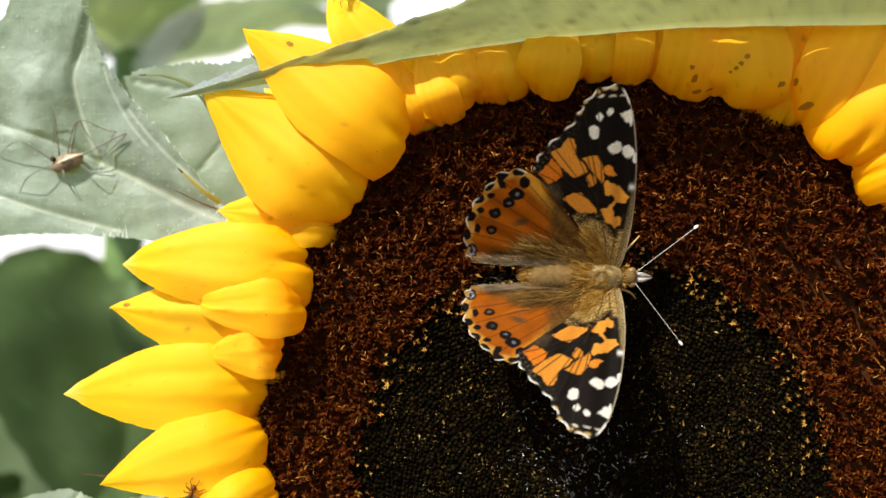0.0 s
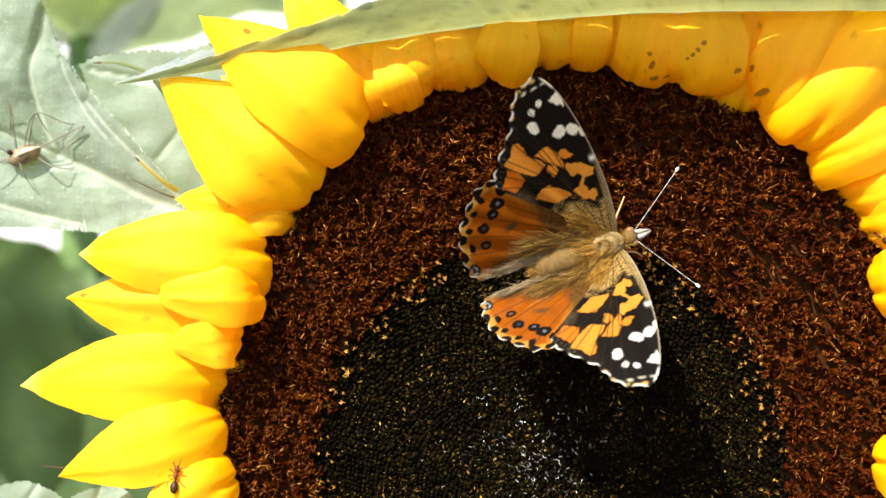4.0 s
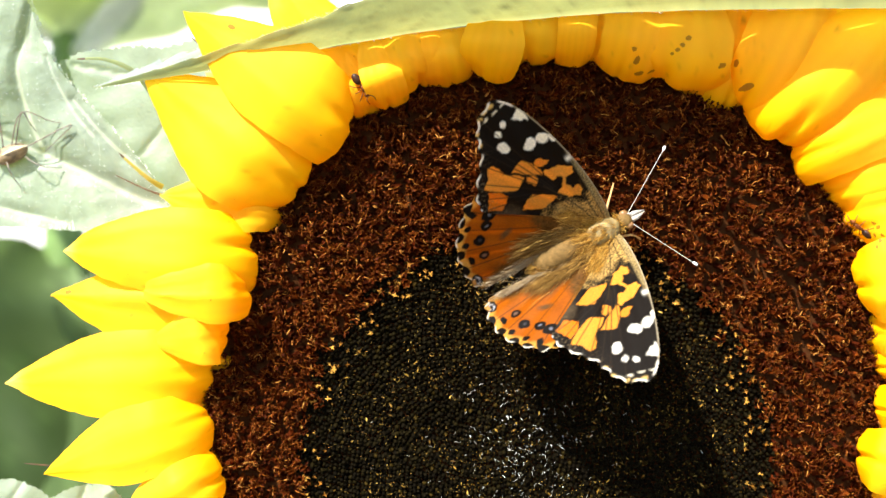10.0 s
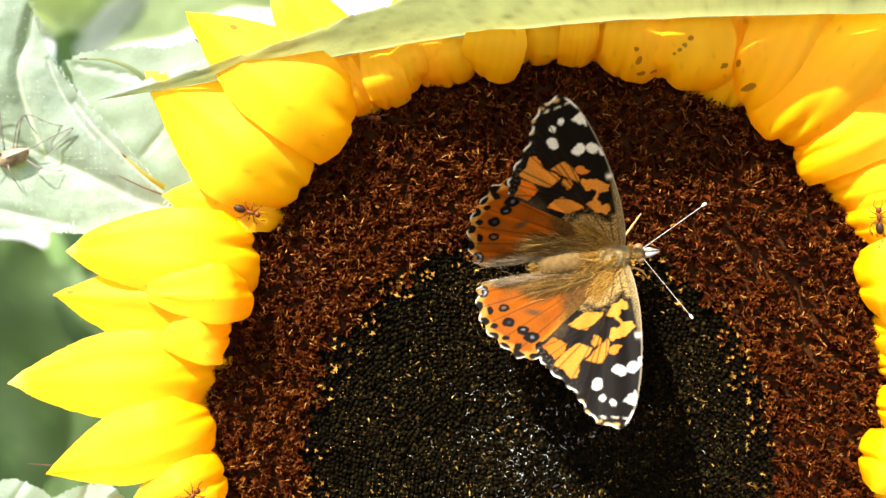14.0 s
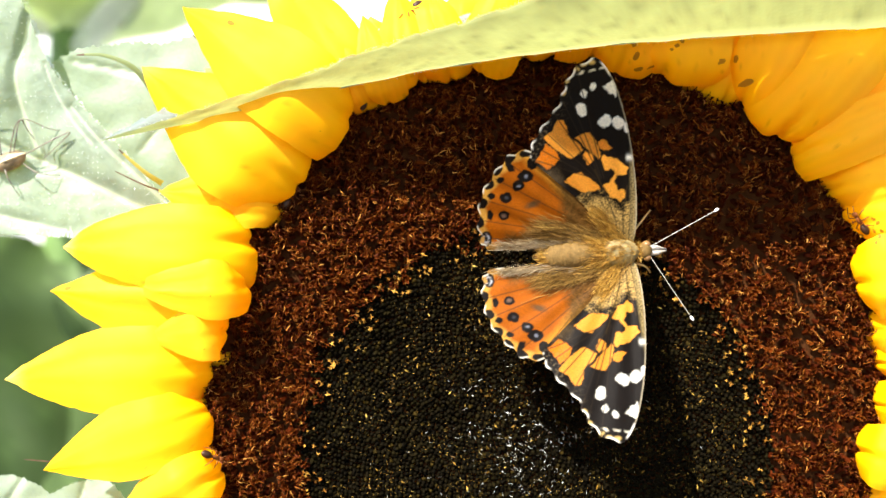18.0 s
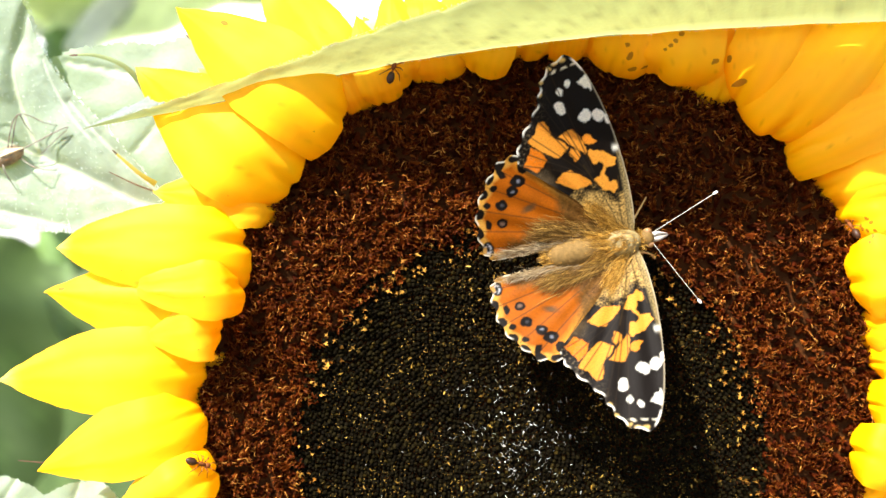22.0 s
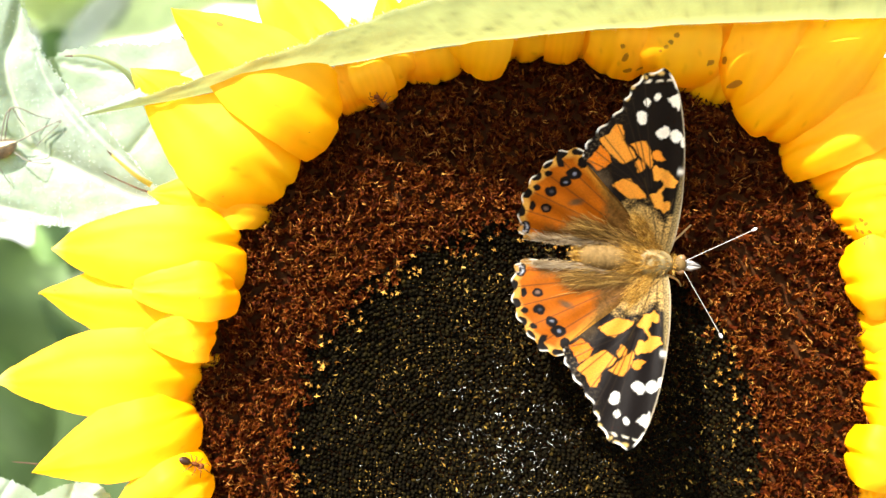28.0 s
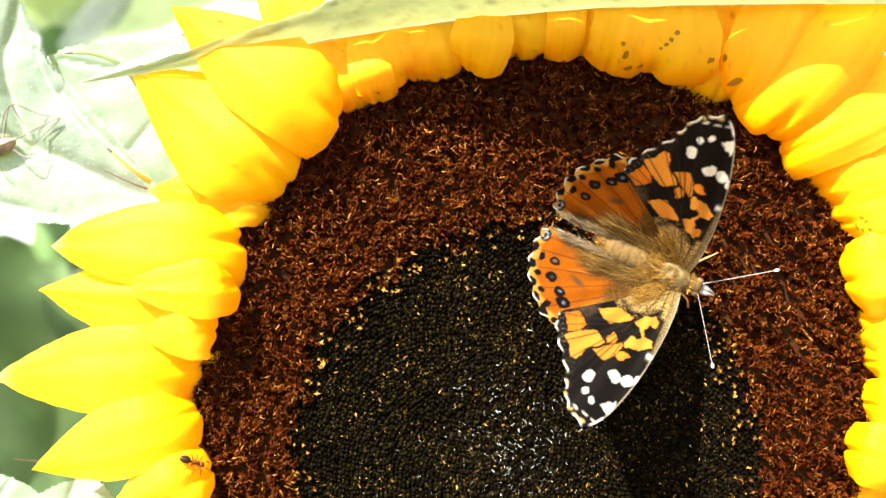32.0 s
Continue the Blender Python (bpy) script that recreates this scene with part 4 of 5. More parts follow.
def neighbour(x, y, height, leaves, seed):
    plant = thing("garden_plant", Matrix.Translation((x, y, 0)), "leafy green garden plant growing behind the sunflower", "plant", "plants behind the sunflower")
    line = [(0, 0, 0), (0.01, 0.01, height * 0.4), (-0.01, 0, height * 0.75), (0.0, 0, height)]
    v, f = tube([Vector(p) for p in smooth_loop(line, 5, False)], 0.009, 8)
    part("stem", mesh_of("stem", v, f, M_STEM), plant)
    for k, (z, turn, pitch, L, mat) in enumerate(leaves):
        part("leaf", broad_leaf_mesh(L, L * 0.42, seed + k, mat), plant, "", pose(0, 0, z, 0, pitch, turn))
    return plant


neighbour(-0.16, 0.33, 1.60, [(1.575, 30, -35, 0.13, M_LEAF_FAR), (1.585, -120, -30, 0.12, M_LEAF_FAR), (1.535, -30, -15, 0.11, M_LEAF_FAR), (1.50, -70, 60, 0.16, M_LEAF_SHADE), (1.47, -10, 50, 0.16, M_LEAF_SHADE),
                              (1.46, -110, 55, 0.2, M_LEAF_SHADE), (1.42, 30, 40, 0.2, M_LEAF_SHADE), (1.40, -60, 45, 0.22, M_LEAF_SHADE), (1.34, -120, 40, 0.24, M_LEAF_SHADE), (1.30, -20, 35, 0.24, M_LEAF_SHADE), (1.2, 90, 25, 0.26, M_LEAF_SHADE)], 3)
neighbour(-0.07, 0.5, 1.66, [(1.64, 200, -20, 0.14, M_LEAF_FAR), (1.60, -80, 20, 0.10, M_LEAF_FAR), (1.44, 150, 30, 0.2, M_LEAF_SHADE), (1.40, -60, 30, 0.24, M_LEAF_SHADE), (1.36, -140, 25, 0.26, M_LEAF_SHADE), (1.25, -90, 20, 0.26, M_LEAF_SHADE)], 14)

# ---- the butterfly ----
FORE = smooth_loop([(0.6, -0.6), (1.9, 2), (2.2, 8.5), (1.6, 15.5), (0.3, 22.5), (-1.5, 27.8), (-3.9, 30.6), (-6.8, 29.5), (-8.6, 27.2), (-9.4, 25.2), (-10.6, 22.8), (-12.6, 20.5),
                    (-14.2, 17.8), (-14.4, 15.5), (-11, 12), (-6, 7), (-3.8, 2.5), (-3, -0.6)], 8)
HIND = smooth_loop([(-0.5, 0.2), (-5, 6.5), (-8.3, 10.6), (-11.5, 14.4), (-15, 16.6), (-17.5, 16.4), (-19.4, 14.8), (-21.2, 12.4), (-22.7, 9.8), (-23.3, 7), (-23.4, 4), (-22.9, 1.6),
                    (-21.4, 0.5), (-15.5, 0.3), (-8, -0.6), (-3, -0.8)], 8)


def scalloped(loop, first, last, count, depth):
    """The loop with shallow bays along one stretch of its edge."""
    out = loop.copy()
    for i in range(first, last):
        t = loop[i + 1] - loop[i - 1]
        nrm = np.array((-t[1], t[0])) / (np.hypot(*t) + 1e-9)
        out[i] += nrm * depth * (0.5 - 0.5 * math.cos(2 * math.pi * count * (i - first) / (last - first)))
    return out


FORE = scalloped(FORE, 48, 104, 7, 0.45)
HIND = scalloped(HIND, 34, 96, 7, 0.55)
BLACK, ORANGE, WHITE, GOLD = (0.008, 0.005, 0.003), (0.70, 0.18, 0.004), (0.86, 0.82, 0.70), (0.48, 0.30, 0.09)


def ragged(pts, amount, scale, seed):
    return pts + amount * np.stack([wob(pts, scale, seed), wob(pts, scale, seed + 11)], 1)


def blot(col, pts, colour, corners, soft=0.25):
    """Colour the inside of a small rounded patch."""
    loop = np.array(corners, float)
    d, _ = line_distance(pts, np.concatenate([loop, loop[:1]]))
    d = np.where(inside(pts, loop), -d, d)
    k = np.clip(0.5 - d / soft, 0, 1)[:, None]
    return col * (1 - k) + k * np.array(colour)


def spot(col, pts, colour, x, y, rx, ry, turn=0.0, soft=0.2):
    c, s = math.cos(radians(turn)), math.sin(radians(turn))
    dx, dy = pts[:, 0] - x, pts[:, 1] - y
    r = np.hypot((dx * c + dy * s) / rx, (-dx * s + dy * c) / ry)
    k = np.clip(0.5 + (1 - r) * min(rx, ry) / soft, 0, 1)[:, None]
    return col * (1 - k) + k * np.array(colour)


# patches of the forewing, in millimetres from its hinge: outline, and how pale its orange is, partly for sun sheen
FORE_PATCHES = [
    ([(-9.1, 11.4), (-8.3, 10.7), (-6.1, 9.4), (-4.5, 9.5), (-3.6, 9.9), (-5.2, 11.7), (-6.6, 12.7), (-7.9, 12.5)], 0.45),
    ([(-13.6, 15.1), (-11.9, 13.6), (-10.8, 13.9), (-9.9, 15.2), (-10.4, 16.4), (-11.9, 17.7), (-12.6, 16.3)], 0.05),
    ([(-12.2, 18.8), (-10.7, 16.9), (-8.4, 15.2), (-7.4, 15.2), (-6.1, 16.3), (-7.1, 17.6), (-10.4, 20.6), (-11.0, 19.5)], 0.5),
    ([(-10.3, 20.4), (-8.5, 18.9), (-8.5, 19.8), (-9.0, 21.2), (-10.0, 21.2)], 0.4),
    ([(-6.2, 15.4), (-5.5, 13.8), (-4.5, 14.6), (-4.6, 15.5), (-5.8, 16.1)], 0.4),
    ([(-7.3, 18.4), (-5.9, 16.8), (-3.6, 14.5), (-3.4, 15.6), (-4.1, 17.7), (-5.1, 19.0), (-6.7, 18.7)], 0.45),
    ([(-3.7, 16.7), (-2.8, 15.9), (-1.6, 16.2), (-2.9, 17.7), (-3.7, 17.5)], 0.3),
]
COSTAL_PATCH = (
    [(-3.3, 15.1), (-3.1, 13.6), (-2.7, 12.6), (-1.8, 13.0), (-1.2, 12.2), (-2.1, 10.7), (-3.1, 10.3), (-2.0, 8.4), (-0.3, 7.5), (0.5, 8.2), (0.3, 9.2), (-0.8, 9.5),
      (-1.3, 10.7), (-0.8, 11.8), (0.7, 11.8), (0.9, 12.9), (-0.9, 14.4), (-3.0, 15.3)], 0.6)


def fore_colour(pts):
    p = ragged(pts, 0.22, 1.5, 4.0)
    p = ragged(p, 0.10, 5.0, 14.0)
    col = np.tile(np.array(BLACK), (len(pts), 1))
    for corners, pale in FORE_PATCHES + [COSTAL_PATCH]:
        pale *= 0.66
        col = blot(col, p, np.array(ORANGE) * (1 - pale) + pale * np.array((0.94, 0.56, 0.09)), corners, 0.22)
    for x, y, rx, ry in ((-2.6, 20.6, 1.1, 0.95), (-0.6, 20.2, 0.85, 1.05), (0.8, 19.4, 0.55, 0.9), (-6.2, 22.75, 0.85, 1.0), (-6.0, 22.2, 0.7, 0.6), (-5.75, 25.1, 0.5, 0.6), (-4.3, 26.1, 0.52, 0.52)):
        col = spot(col, p, WHITE, x, y, rx, ry, 20)
    col = blot(col, p, WHITE, [(-2.8, 25.9), (-1.9, 25.0), (-0.7, 24.2), (-0.7, 25.8), (-1.2, 26.8), (-2.1, 26.4)], 0.25)
    for x, y, rx, ry in ((-6.1, 28.4, 0.5, 0.22), (-4.3, 28.6, 0.45, 0.22), (-2.8, 28.9, 0.45, 0.2)):
        col = spot(col, p, (0.66, 0.60, 0.46), x, y, rx, ry, 20)
    for x, y, rx, ry in ((-8.9, 25.6, 0.4, 0.55), (-8.3, 27.4, 0.42, 0.55), (-7.0, 29.0, 0.6, 0.42), (-5.7, 29.7, 0.5, 0.36), (-4.4, 29.9, 0.5, 0.3), (-10.2, 23.4, 0.3, 0.45), (-11.9, 21.1, 0.3, 0.45), (-13.6, 19.1, 0.3, 0.45)):
        col = spot(col, p, (0.62, 0.42, 0.13), x, y, rx, ry, 0, 0.3)
    # golden scales at the base, along the front edge and behind the cell
    edge = np.interp(pts[:, 0], [-14, -10, -5, -3, -0.4, 1.0, 2.4], [7.4, 8.6, 9.0, 8.9, 7.0, 8.0, 10.5])
    base = np.clip((edge - pts[:, 1] + 1.3 * wob(pts, 0.9, 2.0) + 0.9 * wob(pts, 4.0, 12.0)) / 1.4, 0, 1)[:, None]
    speck = 0.78 + 0.8 * wob(pts, 4.2, 8.0)[:, None]
    col = col * (1 - base) + base * np.array(GOLD) * np.clip(speck, 0.3, 1.4)
    shade = np.clip((-pts[:, 0] - 9.2 + 0.8 * wob(pts, 0.7, 19.0)) / 2.0, 0, 1)[:, None] * np.clip((14.5 - pts[:, 1] + wob(pts, 1.0, 6.0)) / 2.5, 0, 1)[:, None]
    col = col * (1 - 0.75 * shade) + 0.75 * shade * np.array((0.13, 0.085, 0.04))
    for end in ((-6.8, 29.3), (-8.6, 27), (-9.4, 25), (-10.6, 22.6), (-12.6, 20.3), (-14, 17.6), (-14.2, 15.4)):
        d, u = line_distance(pts, [(-3.6 + (end[0] + 10) * 0.2, 11.5), end])
        k = np.exp(-(d / 0.10) ** 2)[:, None] * 0.85
        col = col * (1 - k) + k * np.array((0.022, 0.014, 0.008))
    for line in ([(-0.6, 1), (-1.4, 5), (-2.8, 9), (-4.4, 13)], [(0.0, 1), (-0.1, 5), (0.7, 10)], [(0.8, 1), (1.3, 8), (1.2, 16)], [(-1.6, 1), (-5, 5.5), (-9, 10)], [(-2.2, 1), (-7, 5), (-12, 11)]):
        d, u = line_distance(pts, line)
        k = np.exp(-(d / 0.11) ** 2)[:, None] * 0.7
        col = col * (1 - k) + k * np.array((0.05, 0.030, 0.010))
    costa = (np.clip((pts[:, 0] - 0.75 - 0.015 * pts[:, 1]) / 0.5, 0, 1) * np.clip((17 - pts[:, 1]) / 3, 0, 1))[:, None] * 0.85
    col = col * (1 - costa) + costa * np.array((0.40, 0.29, 0.12)) * np.clip(0.85 + 0.9 * wob(pts, 4.0, 3.0)[:, None], 0.25, 1.4)
    bar = np.exp(-((pts[:, 1] - 14.6) / 0.5) ** 2)[:, None] * np.clip((pts[:, 0] - 0.4) / 0.4, 0, 1)[:, None]
    col = col * (1 - bar) + bar * np.array(WHITE)
    # pale scales towards the outer margin, which also carry its sheen as colour
    scale_sheen = np.clip(wob(pts, 3.2, 15.0) * 2.0 - 0.2, 0, 1)[:, None] * np.clip((-pts[:, 0] - 7.0 - (30 - pts[:, 1]) * 0.1) / 4, 0, 1)[:, None]
    col = col * (1 - 0.3 * scale_sheen) + 0.3 * scale_sheen * np.array((0.30, 0.22, 0.12))
    rim, u = line_distance(pts, FORE[40:104])
    k = (np.clip((0.42 - rim) / 0.2, 0, 1) * np.clip(0.65 + 0.9 * np.sin(u * 44), 0, 1))[:, None]
    col = col * (1 - k) + k * np.array((0.84, 0.79, 0.68))
    cost, u = line_distance(pts, FORE[8:40])
    k = np.clip((0.30 - cost) / 0.15, 0, 1)[:, None] * 0.7
    return col * (1 - k) + k * np.array((0.46, 0.38, 0.25))


def hind_colour(pts):
    p = ragged(pts, 0.2, 1.5, 7.0)
    col = np.tile(np.array((0.37, 0.090, 0.002)), (len(pts), 1)) * (1 + 0.15 * wob(pts, 0.5, 3.0)[:, None])
    front = np.clip((2.6 - line_distance(pts, [(-7.5, 9.2), (-11.2, 13.6), (-13.6, 15.6)])[0]) / 1.6, 0, 1)[:, None] * 0.75
    col = col * (1 - front) + front * np.array((0.74, 0.36, 0.035))
    for a, b in (((-9, 2.5), (-22.4, 5.6)), ((-9, 4), (-22, 9)), ((-9, 5.5), (-20.4, 12.4)), ((-9, 7.5), (-18.4, 15)), ((-9, 9), (-15.5, 16.2)), ((-8, 1.2), (-22.6, 2.6))):
        d, u = line_distance(pts, [a, b])
        k = np.exp(-(d / 0.09) ** 2)[:, None] * 0.75
        col = col * (1 - k) + k * np.array((0.06, 0.025, 0.01))
    edge = (np.clip((1.5 - line_distance(pts, HIND[30:100])[0]) / 0.6, 0, 1) * (col[:, 0] > 0.2))[:, None] * 0.75
    col = col * (1 - edge) + edge * np.array((0.66, 0.36, 0.06))
    for x, y, rx, ry, pupil, inner in ((-19.0, 6.2, 0.88, 0.82, 0.42, (0.16, 0.09, 0.06)), (-18.6, 9.1, 0.95, 0.9, 0.3, (0.05, 0.045, 0.05)), (-16.6, 11.0, 0.95, 0.9, 0.24, (0.22, 0.22, 0.26)),
                                       (-15.4, 12.4, 1.3, 1.0, 0.24, (0.20, 0.20, 0.24))):
        col = spot(col, p, BLACK, x, y, rx, ry)
        col = spot(col, p, inner, x, y, pupil, pupil * 0.8, 0, 0.3)
    for x, y, rx, ry, turn in ((-21.2, 6.4, 0.5, 0.8, 0), (-20.9, 9.5, 0.5, 0.55, 0), (-19.4, 12.0, 0.6, 0.48, 20), (-17.8, 14.0, 0.5, 0.9, 40), (-23.0, 5.4, 0.75, 1.0, 0), (-22.4, 8.5, 0.85, 0.95, 0),
                               (-21.4, 11.6, 0.9, 1.05, 40), (-19.8, 13.8, 1.0, 0.75, 50), (-17.8, 15.5, 1.05, 0.8, 60), (-15.4, 16.1, 1.0, 0.6, 0), (-14.3, 14.4, 0.8, 1.0, 0), (-22.0, 2.5, 0.95, 1.3, 0)):
        col = spot(col, p, BLACK, x, y, rx, ry, turn)
    ring = np.hypot((pts[:, 0] + 22.0) / 0.6, (pts[:, 1] - 2.5) / 0.85)
    k = (np.exp(-((ring - 0.75) / 0.3) ** 2) * np.clip(0.6 + 2 * wob(pts, 3.0, 41.0), 0, 1))[:, None]
    col = col * (1 - k) + k * np.array((0.42, 0.42, 0.44))
    col = spot(col, p, (0.5, 0.26, 0.06), -22.5, 2.4, 0.3, 0.6)
    col = spot(col, p, (0.13, 0.06, 0.02), -14.4, 7.7, 1.1, 0.55, 20, 0.5)
    # brown inner zone of the hindwing, with the body's shade put into its colour
    inner = np.clip((6.0 - pts[:, 1] - np.maximum(0, -pts[:, 0] - 13) * 0.5 + 1.3 * wob(pts, 0.5, 9.0) + 0.6 * wob(pts, 2.5, 29.0)) / 1.8, 0, 1)[:, None]
    basal = np.clip((pts[:, 0] + 11.2 + 1.3 * wob(pts, 0.4, 1.0) + 0.6 * wob(pts, 2.5, 39.0)) / 2.4, 0, 1)[:, None]
    k = np.maximum(inner, basal) * 0.92
    col = col * (1 - k) + k * np.array((0.13, 0.064, 0.014)) * (0.85 + 0.5 * wob(pts, 3.0, 8.0)[:, None])
    rim, u = line_distance(pts, HIND[30:100])
    k = (np.clip((0.36 - rim) / 0.2, 0, 1) * np.clip(0.4 + 1.2 * np.sin(u * 44 + 1), 0, 1) * 0.8)[:, None]
    return col * (1 - k) + k * np.array((0.80, 0.74, 0.60))


def wing_mesh(name, loop, colour, side, camber, floor):
    pts, quads = sheet(loop, 0.11)
    col = colour(pts)
    z = camber * (pts[:, 1] / 30) ** 2 + 0.12 * np.cos(np.arctan2(pts[:, 0] - 1, pts[:, 1] + 2) * 34) * np.clip(np.hypot(pts[:, 0], pts[:, 1]) / 14, 0, 1) + floor
    verts = np.stack([pts[:, 0], pts[:, 1] * side, z], 1) * MM
    if side < 0:
        quads = quads[:, ::-1]
    return mesh_of(name, verts, quads, M_WING if name == "forewing" else M_HINDWING, True, None, rgba(col))


HINGE = {1: Vector((2.0, 1.0, 0.8)), -1: Vector((2.0, -1.0, 0.8))}
butterfly = thing("butterfly", pose(0, 0, 0), "orange and black butterfly with white-spotted wing tips on the disc", "butterfly")
wings = {}
for side in (1, -1):
    for name, loop, colour, floor in (("forewing", FORE, fore_colour, 0.0), ("hindwing", HIND, hind_colour, -0.35)):
        label = "orange and black forewing with a dark white-spotted tip" if name == "forewing" else "orange hindwing with a row of black spots"
        wings[name, side] = part(name, wing_mesh(name, loop, colour, side, -0.5, floor), butterfly, label, Matrix.Translation(HINGE[side] * MM))


def mm_mesh(name, vf, mat, slots=None):
    v, f = vf
    return mesh_of(name, [Vector(q) * MM for q in v], f, mat, True, slots)


def abdomen():
    pts, rad = [], []
    for i in range(66):
        u = i / 65
        pts.append((-1.5 - 11.2 * u, 0, 0.5 - 0.8 * u * u))
        r = 1.35 + 0.75 * math.sin(math.pi * min(1, u * 0.85 + 0.1)) - 1.3 * max(0, u - 0.72) / 0.28
        rad.append(max(0.22, r) * 1.14 * (1 - 0.035 * (math.sin(u * 8 * math.pi) ** 10)))
    return tube(pts, rad, 14)


part("abdomen", mm_mesh("abdomen", abdomen(), M_BODY), butterfly, "tawny ringed abdomen")
part("thorax", mm_mesh("thorax", ball((0.8, 0, 0.5), 3.7, 2.4, 2.1), M_THORAX), butterfly, "pale olive thorax with tawny fur")
part("head", mm_mesh("head", ball((5.3, 0, 0.3), 1.3, 1.45, 1.2), M_BODY), butterfly)
for side in (1, -1):
    part("eye", mm_mesh("eye", ball((5.7, 1.05 * side, 0.4), 0.75, 0.62, 0.8), M_EYE), butterfly)
    part("palp", mm_mesh("palp", tube([(6.0, 0.35 * side, -0.1), (7.4, 0.4 * side, 0.1), (9.0, 0.12 * side, -0.1)], [0.5, 0.42, 0.08], 8), M_PALE), butterfly, "pale pointed palp")
part("proboscis", mm_mesh("proboscis", tube(smooth_loop([(6.6, 0, -0.6), (8.3, 0.2, -1.6), (8.6, 0.3, -4.5)], 5, False), [0.16] * 10 + [0.1], 6), M_DARK), butterfly)
antennae = {}
for side in (1, -1):
    a = part("antenna", mm_mesh("antenna", tube([(i * 12.2 / 12, 0, 0.1 * i) for i in range(13)], [0.052 + 0.012 * (i % 2) for i in range(13)], 6), M_PALE), butterfly, "pale thin antenna with a white club",
             Matrix.Translation(Vector((5.9, 0.5 * side, 0.8)) * MM))
    part("club", mm_mesh("club", ball((12.3, 0, 1.22), 0.46, 0.24, 0.24), M_WHITE), a, "white antenna club")
    antennae[side] = a
for k, (x, y, knee, foot) in enumerate([(2.4, 1.5, (4.8, 4.0, -1.4), (7.4, 6.6, -3.2)), (2.4, -1.5, (5.6, -2.4, -2.0), (7.0, -3.6, -4.2)), (-0.6, 1.6, (-2.0, 4.5, -1.8), (-4.5, 6.5, -4.8)), (-0.6, -1.6, (-2.0, -4.5, -1.8), (-4.5, -6.5, -4.8))]):
    line = smooth_loop([(x, y, -0.8), knee, foot], 4, False)
    part("leg", mm_mesh("leg", tube(line, [0.24 - 0.014 * i for i in range(len(line))], 6), M_LEG), butterfly)


def fur(name, spots, seed, mat=M_FUR):
    """Tufts of hair: (root, root spread, direction, length, count)."""
    rnd = random.Random(seed)
    verts, faces = [], []
    for (x, y, z), spread, d, length, count in spots:
        for n in range(count):
            p = Vector((x + rnd.gauss(0, spread[0]), y + rnd.gauss(0, spread[1]), z + rnd.gauss(0, spread[2])))
            g = (Vector(d).normalized() + Vector((rnd.gauss(0, 0.22), rnd.gauss(0, 0.22), rnd.gauss(0, 0.14)))).normalized()
            L, o = length * rnd.uniform(0.5, 1.2), len(verts)
            s = g.cross(Vector((rnd.gauss(0, 1), rnd.gauss(0, 1), rnd.gauss(0, 1)))).normalized() * 0.032
            mid = p + g * L * 0.55 + Vector((0, 0, 0.08 * L))
            verts += [p + s, p - s, mid + s * 0.7, mid - s * 0.7, p + g * L]
            faces += [(o, o + 1, o + 3, o + 2), (o + 2, o + 3, o + 4)]
    return mesh_of(name, [v * MM for v in verts], faces, mat, False)


shell = [((0.8 + 3.4 * math.cos(a) * math.sin(b), 2.3 * math.sin(a) * math.sin(b), 0.5 + 1.9 * math.cos(b)), (0.25, 0.25, 0.15), (-0.9, 0.5 * math.sin(a), 0.35 * math.cos(b) + 0.05), 1.3, 26 if b < 1 else 46)
         for a in np.linspace(0, 6.28, 13) for b in (0.3, 0.8, 1.3)]
collar = [((4.3, 1.2 * math.cos(a), 0.4 + 1.2 * math.sin(a)), (0.25, 0.2, 0.2), (0.3, math.cos(a), math.sin(a)), 0.8, 26) for a in np.linspace(-0.3, 3.4, 8)]
tagged(part("fur", fur("fur", shell + collar, 2), butterfly, "long tawny hairs on the thorax"), kind="stuff")
mantle = [((-0.6 - 0.55 * i, 1.9 * math.cos(a), 0.4 + 1.75 * math.sin(a)), (0.5, 0.3, 0.15), (-1.0, 0.55 * math.cos(a), 0.12 * math.sin(a)), 2.6, 34) for i in range(5) for a in np.linspace(0.1, 3.04, 8)]
tagged(part("fur", fur("fur", mantle, 12), butterfly, "golden hairs swept back over the abdomen"), kind="stuff")
belly = [((-2.5 - 1.2 * i, 0, 1.9 - 0.12 * i), (0.5, 1.0, 0.25), (-1, 0, 0.10), 1.2, 240) for i in range(8)]
tagged(part("fur", fur("fur", belly, 9, M_FUR), butterfly, "short hairs along the abdomen"), kind="stuff")
for side in (1, -1):
    down = [((-2.5 - 1.3 * i, (0.9 + 0.3 * i) * side, -0.15), (0.8, 0.8, 0.05), (-1, 0.36 * side, 0.03), 3.4 + 0.2 * i, 170) for i in range(8)]
    tagged(part("wing_hair", fur("wing_hair", down, 4 + side, M_FUR_DARK), wings["hindwing", side], "long brown hairs at the wing base"), kind="stuff")
    fringe = [((-6.0 - 1.6 * i, (0.7 + 0.05 * i) * side, 0.05), (0.8, 0.3, 0.05), (-1, 0.28 * side, 0.05), 2.4, 90) for i in range(9)]
    tagged(part("wing_hair", fur("wing_hair", fringe, 24 + side, M_FUR_PALE), wings["hindwing", side], "cream hairs along the inner wing margin"), kind="stuff")
    down = [((-1.0 - 0.6 * i, (1.0 + 0.9 * i) * side, 0.15), (0.7, 0.6, 0.05), (-0.7, 0.7 * side, 0.04), 1.7, 150) for i in range(6)]
    tagged(part("wing_hair", fur("wing_hair", down, 14 + side), wings["forewing", side], "golden hairs at the wing base"), kind="stuff")

# ---- harvestman on the leaf ----


